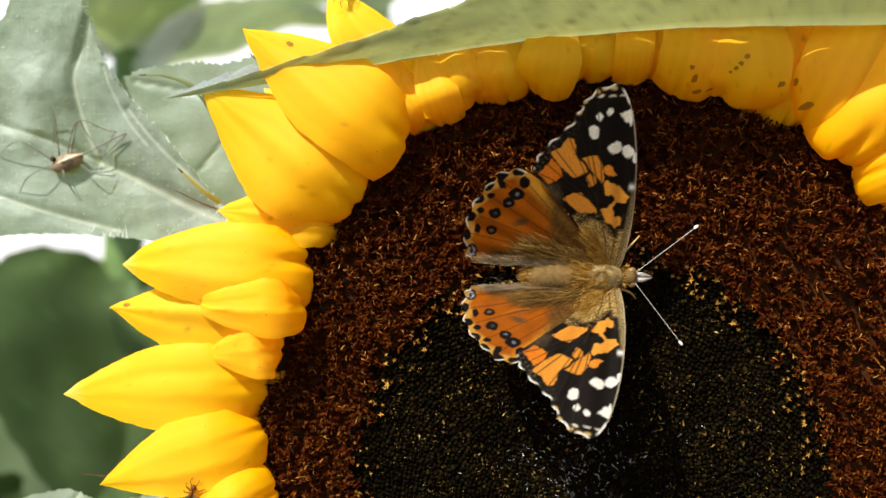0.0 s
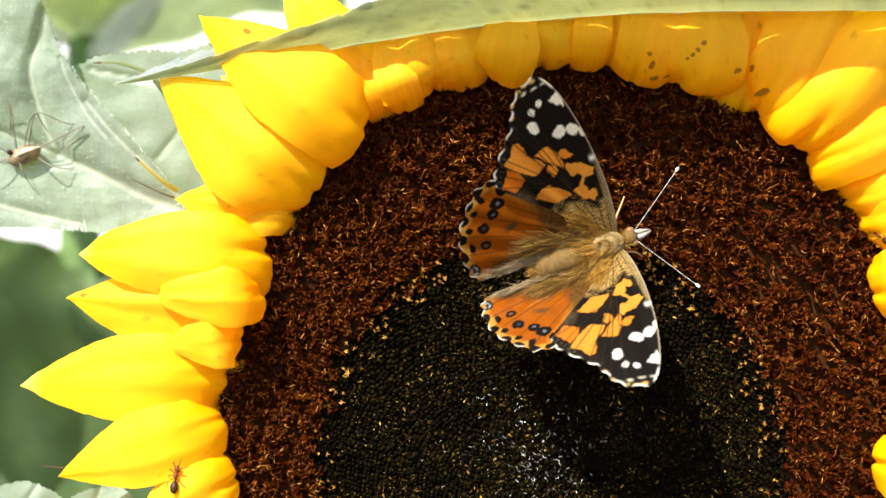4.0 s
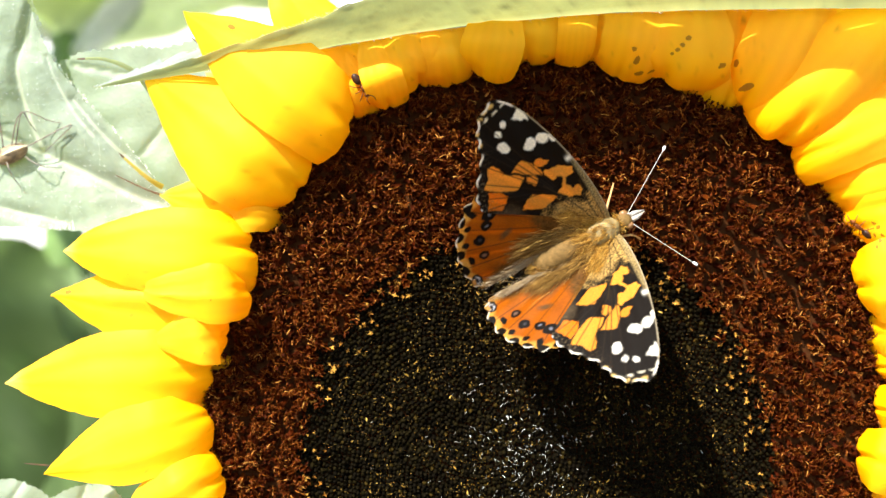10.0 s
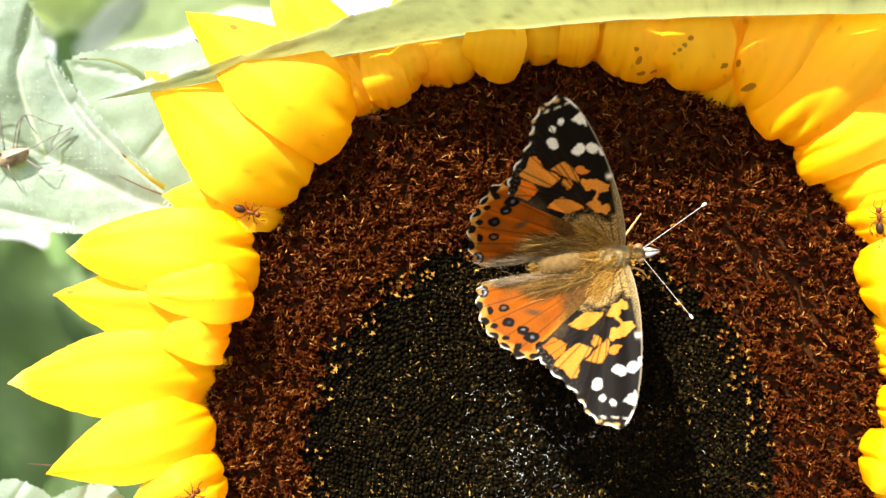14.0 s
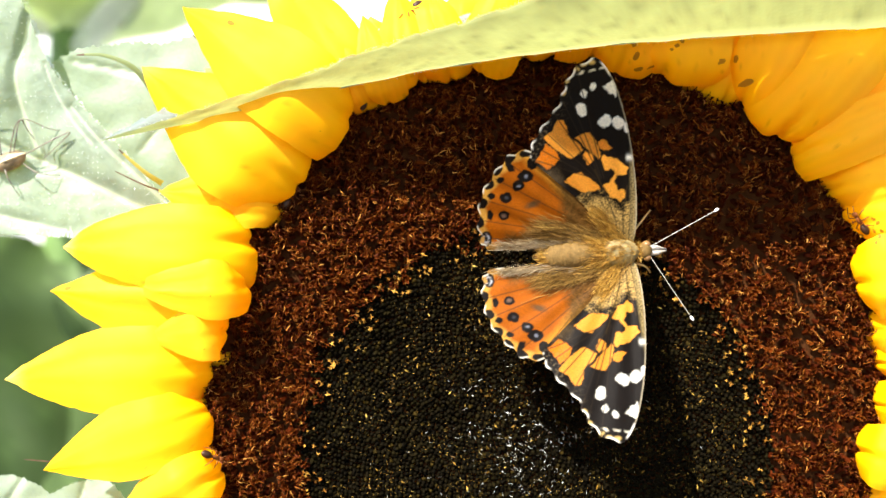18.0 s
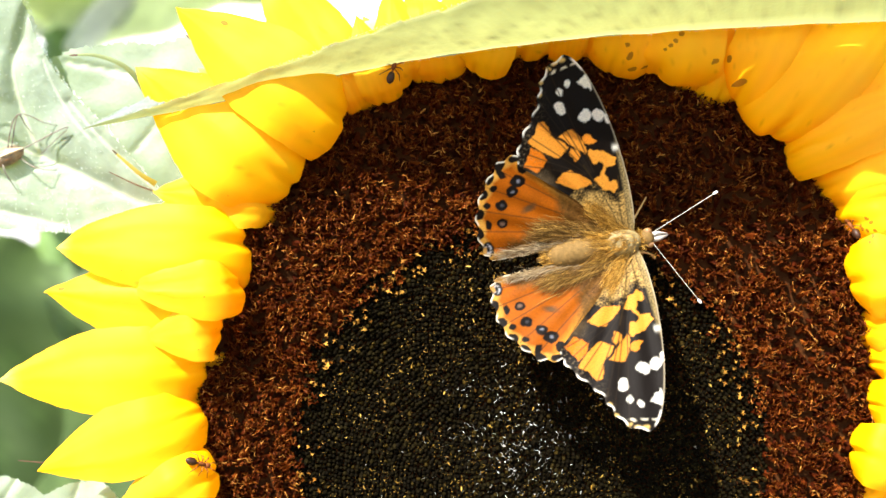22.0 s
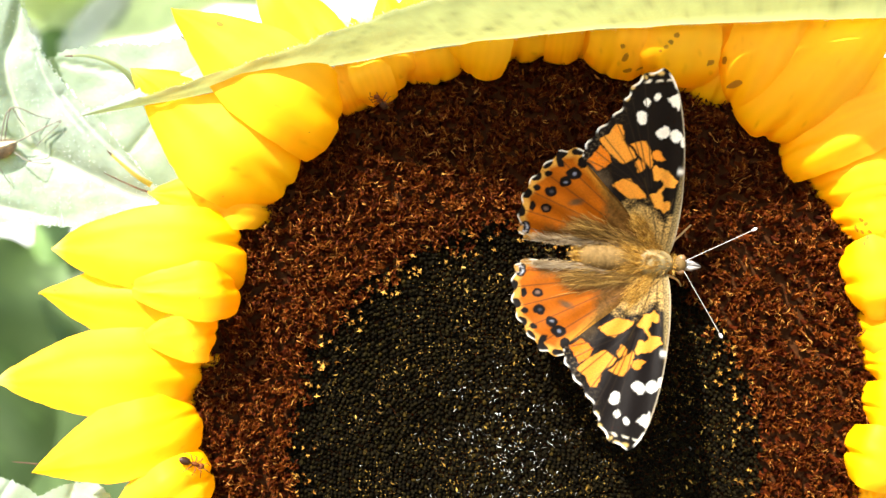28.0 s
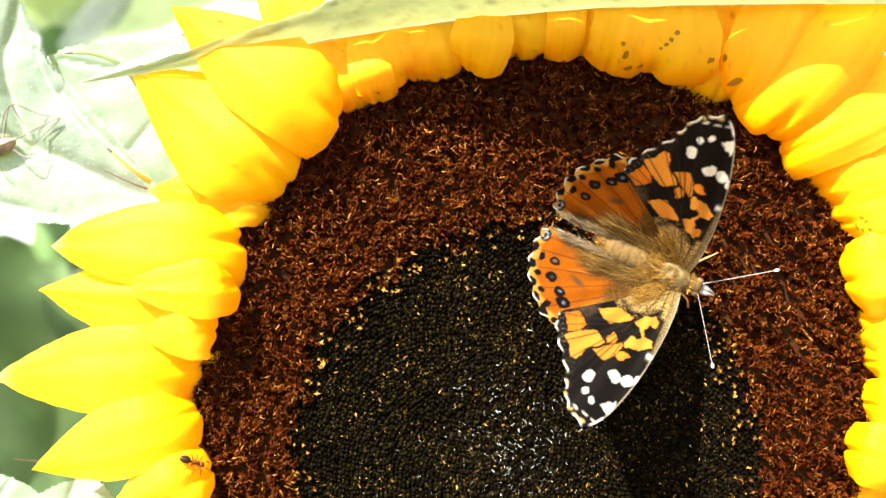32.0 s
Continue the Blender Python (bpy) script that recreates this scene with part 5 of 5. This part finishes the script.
def harvestman():
    h = thing("harvestman", Matrix.Translation(at(-75.6, 15.0, 17.0)), "brown long-legged harvestman resting on the leaf", "harvestman")
    part("body", mm_mesh("body", ball((0, 0, 0), 3.1, 1.6, 1.65, 16, 10, Matrix.Rotation(radians(-24), 3, "Y")), M_SPIDER), h, "mottled brown oval body")
    stripe = [Vector((0.55 + 2.7 * math.cos(k), -1.62 * math.sin(k), 0.35 + 1.1 * math.cos(k))) for k in np.linspace(0.35, 2.6, 9)]
    part("back_stripe", mm_mesh("back_stripe", tube(stripe, [0.16, 0.24, 0.3, 0.32, 0.32, 0.3, 0.26, 0.2, 0.1], 6), M_STRIPE), h, "pale cream stripe along the back")
    part("eye_mound", mm_mesh("eye_mound", ball((-2.2, -1.2, 0.4), 0.5, 0.5, 0.5), M_DARK), h)
    legs = [[(0.2, -0.8, 0.8), (2.8, -3.0, 7.0), (8.0, -0.6, 5.5), (14.4, 1.2, 5.7)], [(1.6, -0.6, 0.5), (10.9, -1.6, 5.0), (8.0, 0.0, 2.4), (5.5, 1.0, 0.4)], [(-1.2, -0.6, 0.8), (-1.7, -2.6, 9.5), (-2.4, -0.4, 6.4), (-2.9, 0.8, 3.4)],
            [(0.9, -0.8, 0.9), (2.6, -2.4, 7.0), (3.4, -0.6, 5.4), (4.1, 0.8, 4.0)], [(-0.8, -0.4, -0.9), (0.3, -1.6, -3.2), (1.5, 0.9, -6.2)], [(-2.2, -0.4, -0.5), (-6.0, -2.0, -2.6), (-9.2, 0.8, -6.0)],
            [(-2.6, -0.4, 0.2), (-8.0, -2.4, 3.4), (-13.0, 0.8, 1.0)], [(2.4, -0.4, -0.4), (5.6, -1.4, -2.2), (8.6, 0.9, -2.4)]]
    for p in legs:
        line = smooth_loop(p, 5, False)
        part("leg", mm_mesh("leg", tube(line, [0.13 - 0.07 * i / len(line) for i in range(len(line))], 6), M_SPIDER_LEG), h, "thin grey-brown leg")
    return h


spider = harvestman()

# ---- ants ----


def ant_mesh(name, vf, mat):
    return mm_mesh(name, ([Vector(q) * 1.2 for q in vf[0]], vf[1]), mat)


def build_ant():
    a = thing("ant", pose(0, 0, 0), "small red-brown ant walking on a petal", "ant", "ants on the sunflower")
    part("gaster", ant_mesh("gaster", ball((-1.25, 0, 0.55), 0.85, 0.55, 0.5, 12, 8), M_DARK), a, "dark glossy gaster")
    part("waist", ant_mesh("waist", ball((-0.3, 0, 0.5), 0.2, 0.15, 0.25, 8, 6), M_ANT), a)
    part("thorax", ant_mesh("thorax", ball((0.3, 0, 0.55), 0.6, 0.3, 0.32, 12, 8), M_ANT), a)
    part("head", ant_mesh("head", ball((1.2, 0, 0.5), 0.42, 0.42, 0.32, 12, 8), M_ANT), a)
    for side in (1, -1):
        part("antenna", ant_mesh("antenna", tube([(1.45, 0.2 * side, 0.6), (1.9, 0.55 * side, 0.8), (2.5, 0.5 * side, 0.4)], [0.06, 0.06, 0.05], 5), M_ANT), a)
        for x0, x1, x2 in ((0.6, 1.1, 1.5), (0.3, 0.3, 0.2), (0.0, -0.6, -1.3)):
            part("leg", ant_mesh("leg", tube([(x0, 0.2 * side, 0.45), (x1, 0.9 * side, 0.85), (x2, 1.5 * side, 0.0)], [0.08, 0.07, 0.04], 5), M_ANT), a)
    return a


ant = build_ant()
ants = [ant] + [copy_thing(ant, pose(0, 0, 0)) for _ in range(4)]

# ---- what moves ----
BODY_ROWS = [
    (0, 15.82, -1.54, 0.3, 1.8, 1.6), (0.5, 16.01, -0.68, 2.1, 1.7, -1.0), (1, 18.31, 0.91, 10.9, 4.0, -2.6),
    (1.5, 21.06, -0.46, 16.3, 4.1, -0.6), (2, 21.23, 0.44, 13.8, 0.2, -3.5), (2.5, 21.03, 0.66, 17.0, 1.3, -3.0),
    (3, 22.02, 1.19, 18.7, 0.5, -5.6), (3.5, 22.42, 0.87, 20.1, 3.2, -1.7), (5.5, 23.55, 0.79, 18.4, -2.2, -5.1),
    (6, 23.47, 0.40, 20.8, -2.0, -6.9), (6.5, 24.07, 0.21, 21.5, 0.9, -7.9), (7, 23.73, 0.50, 24.2, 1.6, -6.8),
    (7.5, 23.13, 0.45, 21.6, 1.2, -8.3), (8, 23.66, 1.32, 25.8, -2.1, -7.9), (8.5, 23.71, 0.67, 25.8, 4.5, -5.5),
    (9, 24.33, 1.46, 27.7, 2.3, -2.9), (9.5, 24.59, 2.31, 31.4, 1.1, -2.4), (10, 24.41, 1.98, 27.5, 1.2, -6.8),
    (10.5, 24.88, 1.83, 28.2, 0.1, -5.7), (11, 24.64, 1.69, 27.0, 0.9, -4.4), (11.5, 24.20, 0.41, 20.0, 0.2, -4.0),
    (12, 25.18, 0.60, 23.5, -1.3, -4.8), (12.5, 25.56, 0.16, 25.0, 0.2, -3.7), (13, 24.84, -1.87, 10.9, 1.4, -6.2),
    (13.5, 25.34, -1.77, 9.1, 0.6, -4.0), (14, 25.51, -1.42, 7.2, -0.3, -3.8), (14.5, 26.61, -1.87, 1.0, -1.7, -3.8),
    (16.5, 27.08, -1.15, 3.9, 1.2, -0.6), (17, 26.92, -1.38, 2.8, 0.3, -1.2), (17.5, 26.82, -1.42, 2.5, -0.2, 1.0),
    (18, 27.04, -1.28, 3.2, 1.6, -0.2), (18.5, 27.12, -1.12, 5.5, 0.8, -1.2), (19, 27.08, -1.07, 5.4, 0.8, -1.0),
    (19.5, 26.90, -1.22, 4.5, 2.1, -2.1), (20, 26.90, -1.01, 5.8, 2.5, -1.0), (20.5, 27.01, -1.02, 5.9, 3.3, -2.0),
    (21, 28.08, 0.01, 10.1, 2.9, -1.6), (21.5, 28.79, -0.02, 10.9, 2.1, -2.5), (22, 28.43, -0.03, 11.2, 1.8, -1.5),
    (22.5, 28.99, -0.74, 8.8, 2.3, -1.8), (23, 28.91, -0.95, 9.3, 2.5, -0.7), (23.5, 28.85, -0.38, 11.2, 1.7, -1.7),
    (24, 29.86, -0.39, 10.2, 1.8, -0.9), (24.5, 32.05, -0.51, 4.6, 0.4, -1.4), (25, 33.55, -3.90, 3.2, 2.3, 2.7),
    (25.5, 32.63, -3.92, -2.1, 4.0, 2.5), (27.5, 33.96, -3.06, -7.3, 3.4, 2.4), (28, 34.22, -2.43, -5.9, 0.1, 1.9),
    (28.5, 34.24, -2.64, -6.0, 1.9, 2.7), (29, 34.56, -3.40, -9.3, 1.1, 1.2), (29.5, 34.65, -3.94, -11.7, 1.0, -0.1),
    (30, 35.15, -5.08, -16.2, 2.0, 1.2), (30.5, 35.55, -4.49, -21.7, 3.7, 3.0), (31, 36.12, -4.68, -24.5, 3.4, 3.3),
    (31.5, 37.32, -4.91, -22.5, 5.8, 4.0), (32, 37.22, -4.44, -25.0, 1.8, 2.1),
]
WING_ROWS = [  # seconds, lift left, lift right, sweep left, sweep right
    (0, 24, 47, -6.7, 2.3), (0.5, 20, 39, -8.5, 3.0), (1, 15, 31, -10.4, 3.6), (1.5, 25, 38, -7.5, 2.5),
    (2, 35, 45, -4.7, 1.4), (2.5, 27, 38, -5.3, 2.0), (3, 19, 31, -5.9, 2.6), (3.5, 21, 44, -2.0, 2.9),
    (5.5, 64, 56, 7.1, 3.2), (6, 54, 34, 7.3, 2.5), (6.5, 30, 25, 0.3, 1.7), (7, 25, 29, -0.4, 2.1),
    (7.5, 45, 38, 7.6, 7.3), (8, 50, 44, 8.5, 7.5), (8.5, 21, 28, 2.6, 5.9), (9, 12, 37, 0.5, 6.2),
    (9.5, 30, 41, 8.3, 4.4), (10, 42, 43, 9.4, 7.4), (10.5, 39, 45, 4.0, 2.8), (11, 38, 46, 4.5, 4.3),
    (11.5, 40, 50, 8.8, 10.5), (12, 41, 51, 3.9, 3.1), (12.5, 31, 45, 4.0, 2.8), (13, 34, 30, 6.0, 4.7),
    (13.5, 31, 37, 3.0, 3.3), (14, 42, 37, 7.7, 2.6), (14.5, 49, 37, 2.9, -1.6), (16.5, 19, 33, -1.5, 3.8),
    (17, 22, 32, -0.8, 2.3), (17.5, 40, 40, 6.1, 2.3), (18, 19, 28, 1.1, 1.1), (18.5, 17, 29, -0.6, 0.8),
    (19, 17, 29, -1.0, 0.6), (19.5, 16, 26, 0.2, 4.1), (20, 14, 28, -0.4, 5.1), (20.5, 15, 26, 0.1, 5.1),
    (21, 20, 26, 1.3, 2.8), (21.5, 14, 26, -0.2, 2.7), (22, 17, 28, 2.6, 1.5), (22.5, 20, 26, 1.5, 1.4),
    (23, 18, 26, 0.8, 1.6), (23.5, 27, 25, 5.2, 1.5), (24, 25, 26, 3.3, 1.6), (24.5, 36, 30, 3.5, 1.0),
    (25, 46, 30, 6.1, -0.7), (25.5, 42, 27, 7.4, 2.2), (27.5, 19, 24, 0.2, 1.3), (28, 22, 29, 0.7, 0.7),
    (28.5, 16, 26, -0.2, -0.1), (29, 26, 27, 0.9, -1.1), (29.5, 29, 28, 1.1, -0.2), (30, 24, 22, -0.3, -0.9),
    (30.5, 23, 22, -0.3, -0.6), (31, 28, 19, 0.7, -1.5), (31.5, 15, 18, -0.9, -0.3), (32, 42, 34, 7.8, 5.6),
]
ANTENNA_ROWS = {1: [(0, 38), (1, 34), (1.5, 30), (2, 33), (3.5, 36), (5.5, 35), (6, 29), (7, 27), (8, 27), (9, 29), (10, 33), (10.5, 29), (11.5, 36), (12, 31), (14.5, 28), (16.5, 25), (18, 26), (18.5, 23), (21.5, 21), (23, 23), (24.5, 26), (27.5, 32), (28.5, 30), (30, 33), (32, 36)],
                -1: [(0, -53), (1, -60), (2, -56), (5.5, -58), (8.5, -61), (10, -62), (11.5, -56), (13, -62), (14.5, -58), (17, -60), (19, -60), (21, -64), (23, -62), (25, -56), (28, -55), (32, -54)]}
SWAY_ROWS = [
    (0, -13, -9), (0.5, -13, -7), (1, -12, -4), (1.5, -9, -5), (2, -7, -5), (2.5, -7, -5), (3, -5, -5), (3.5, -8, -2),
    (5.5, -7, -2), (6, -4, -3), (6.5, -5, -2), (7, -0, 0), (7.5, -1, 1), (8, 0, -2), (8.5, 1, -2), (9, -0, 0),
    (9.5, 1, 0), (10, -2, 2), (10.5, -4, 3), (11, -2, 1), (11.5, -4, 4), (12, -1, 8), (12.5, -4, 6), (13, -4, 3),
    (13.5, -4, 7), (14, -4, 7), (14.5, -1, 8), (16.5, -3, 4), (17, -2, 2), (17.5, -8, 24), (18, -4, 22), (18.5, -3, 9),
    (19, -1, 6), (19.5, 3, 5), (20, -9, 6), (20.5, -6, 8), (21, -8, 10), (21.5, -4, 11), (22, 4, 12), (22.5, -5, 7),
    (23, 1, 1), (23.5, -7, 10), (24, -1, 4), (24.5, -1, 5), (25, -2, 3), (25.5, -2, -0), (27.5, -1, -3), (28, 1, -1),
    (28.5, -2, 2), (29, 1, 3), (29.5, -4, 0), (30, 5, -2), (30.5, 2, -1), (31, 2, -1), (31.5, 1, 2), (32, -1, -1),
]
TOP_ROWS = [
    (0, 14, -3), (0.5, 8, -4), (1, 11, -7), (1.5, 6, -2), (2, 3, -0), (2.5, 6, 2), (3, 1, 7), (3.5, 6, 1),
    (5.5, 0, -13), (6, 12, -8), (6.5, -3, -4), (7, 12, -11), (7.5, 5, -9), (8, 8, -18), (8.5, 6, -2), (9, 0, 0),
    (9.5, 6, 1), (10, -2, 3), (10.5, 4, 5), (11, 3, 0), (11.5, 2, 3), (12, 3, 13), (12.5, 2, 14), (13, 3, 13),
    (13.5, -1, 28), (14, -1, 20), (14.5, 3, 14), (16.5, -6, 10), (17, 6, 43), (17.5, -24, 147), (18, 5, 83), (18.5, -10, 4),
    (19, 0, 14), (19.5, 2, 23), (20, -1, 27), (20.5, 5, 25), (21, -16, 45), (21.5, 8, 22), (22, -13, 65), (22.5, -9, 46),
    (23, -0, 80), (23.5, -14, 78), (24, -0, 26), (24.5, -2, 33), (25, -10, 30), (25.5, 4, 2), (27.5, -5, 15), (28, -12, 47),
    (28.5, -8, 25), (29, -5, 15), (30, -3, 10), (31, -4, 6), (32, -8, 4),
]
TOP_PITCH = 0.14
ANT_ROWS = [  # seconds, place, heading, depth below the petals
    [(0, -48.0, -37.1, 70, 0), (2, -44.1, -38.3, 120, 0), (3.5, -43.6, -36.5, 100, 0), (5.5, -43.7, -34.3, 85, 0), (6, -43.4, -34.8, 80, 0), (6.5, -44.0, -35.6, 100, 0), (7, -44.7, -37.8, -100, 0), (7.5, -46.1, -40.2, -110, 0), (10, -44.4, -41.1, -60, 0), (14, -39.8, -38.9, 40, 0), (16.5, -36.7, -33.9, 15, 0), (17.5, -36.8, -34.2, 15, 0), (19, -36.9, -34.5, 12, 0), (20, -37.3, -34.8, 10, 0), (21.5, -37.7, -34.9, 5, 0), (22.5, -37.7, -34.8, 0, 0), (23, -37.7, -34.9, 0, 0), (24, -37.9, -34.9, 0, 0), (25.5, -38.0, -35.0, 0, 0), (28, -37.9, -34.7, 0, 0), (30, -37.9, -34.7, 0, 0), (32, -37.9, -34.8, 0, 0)],
    [(0, -25.4, 45.0, -80, 0), (8.5, -16.3, 37.8, -80, 0), (9, -16.3, 34.1, -80, 0), (9.5, -14.4, 29.8, -60, 0), (10, -12.6, 26.0, -55, 0), (10.5, -11.4, 23.0, -60, 0), (11.5, -11.4, 20.3, -70, 3), (18, -12.6, 24.5, 90, 3), (19.5, -12.2, 24.3, 90, 4), (24, -11.7, 22.3, 90, 4), (32, -12.9, 21.6, 90, 4)],
    [(0, -56.5, 12.2, 0, 30), (12, -43.9, 9.6, 0, 30), (12.5, -41.0, 9.5, -10, 0), (13, -36.4, 8.1, -25, 0), (13.5, -33.2, 7.3, -15, 0), (14, -31.2, 6.2, -20, 0), (14.5, -27.8, 6.9, -20, 0), (16.5, -24.9, 5.7, -40, 0), (17.5, -24.7, 7.1, 30, 2), (20, -23.9, 9.3, 60, 5), (32, -23.3, 10.0, 60, 5)],
    [(0, -12.3, 47.7, -90, 0), (16.5, -3.0, 40.2, -90, 0), (17.5, -4.0, 40.5, -100, 0), (18.5, -5.8, 32.7, 170, 0), (19, -6.8, 30.0, 100, 0), (19.5, -6.5, 28.5, 100, 0), (21, -6.7, 28.0, 80, 0), (24, -6.5, 27.3, 70, 0), (25.5, -7.2, 25.3, 80, 0), (28, -7.9, 24.0, 90, 0), (30, -8.8, 23.1, 100, 3), (32, -9.0, 26.6, 110, 3)],
    [(0, 63.8, 0.8, 170, 0), (2, 67.8, 3.1, 160, 0), (6, 69.4, 2.7, 150, 0), (9, 68.2, 3.5, 160, 0), (10, 68.1, 3.8, 160, 0), (12, 69.2, 4.4, 120, 0), (14, 69.7, 4.9, 90, 0), (17.5, 68.4, 3.8, 110, 0), (19, 67.5, 4.6, 120, 0), (21, 68.0, 2.8, 150, 0), (24, 69.3, 3.0, 160, 0), (25.5, 70.4, 2.8, -10, 0), (27.5, 73.8, 2.8, 0, 6), (32, 75.5, 2.3, 0, 6)],
]

def motions():
    out = pose(0, 0, 0, 90)
    walk(butterfly, [(t, Matrix.Translation(at(x * 1.0135, -4.4, z * 1.0135)) @ out @ pose(0, 0, 0, 0, 0, h) @ pose(0, 0, 0, 0, p) @ pose(0, 0, 0, r)) for t, x, z, h, p, r in BODY_ROWS])
    for side in (1, -1):
        for name, share in (("forewing", 1.0), ("hindwing", 0.3)):
            walk(wings[name, side], [(t, Matrix.Translation(HINGE[side] * MM) @ pose(0, 0, 0, (l if side > 0 else -r)) @ pose(0, 0, 0, 0, 0, share * (a if side > 0 else -b))) for t, l, r, a, b in WING_ROWS])
        walk(antennae[side], [(t, Matrix.Translation(Vector((5.9, 0.5 * side, 0.8)) * MM) @ pose(0, 0, 0, 0, 0, g)) for t, g in ANTENNA_ROWS[side]])
    rest = Vector(spider_leaf.location)
    perch = Vector(spider.location)
    sway = [(t, Vector((x, 0, -z)) * 0.1 * MM) for t, x, z in SWAY_ROWS]
    walk(spider_leaf, [(t, Matrix.Translation(rest + d)) for t, d in sway])
    walk(spider, [(t, Matrix.Translation(perch + d)) for t, d in sway])
    walk(top_leaf, [(t, Matrix.Translation(TOP_LEAF_AT + Vector((x * 0.086, -max(0, z) * 0.024, -z * 0.044)) * MM) @ pose(0, 0, 0, z * TOP_PITCH, -z * 0.035)) for t, x, z in TOP_ROWS])
    for a, rows in zip(ants, ANT_ROWS):
        walk(a, [(t, lying(x, z, h, under)) for t, x, z, h, under in rows])


motions()
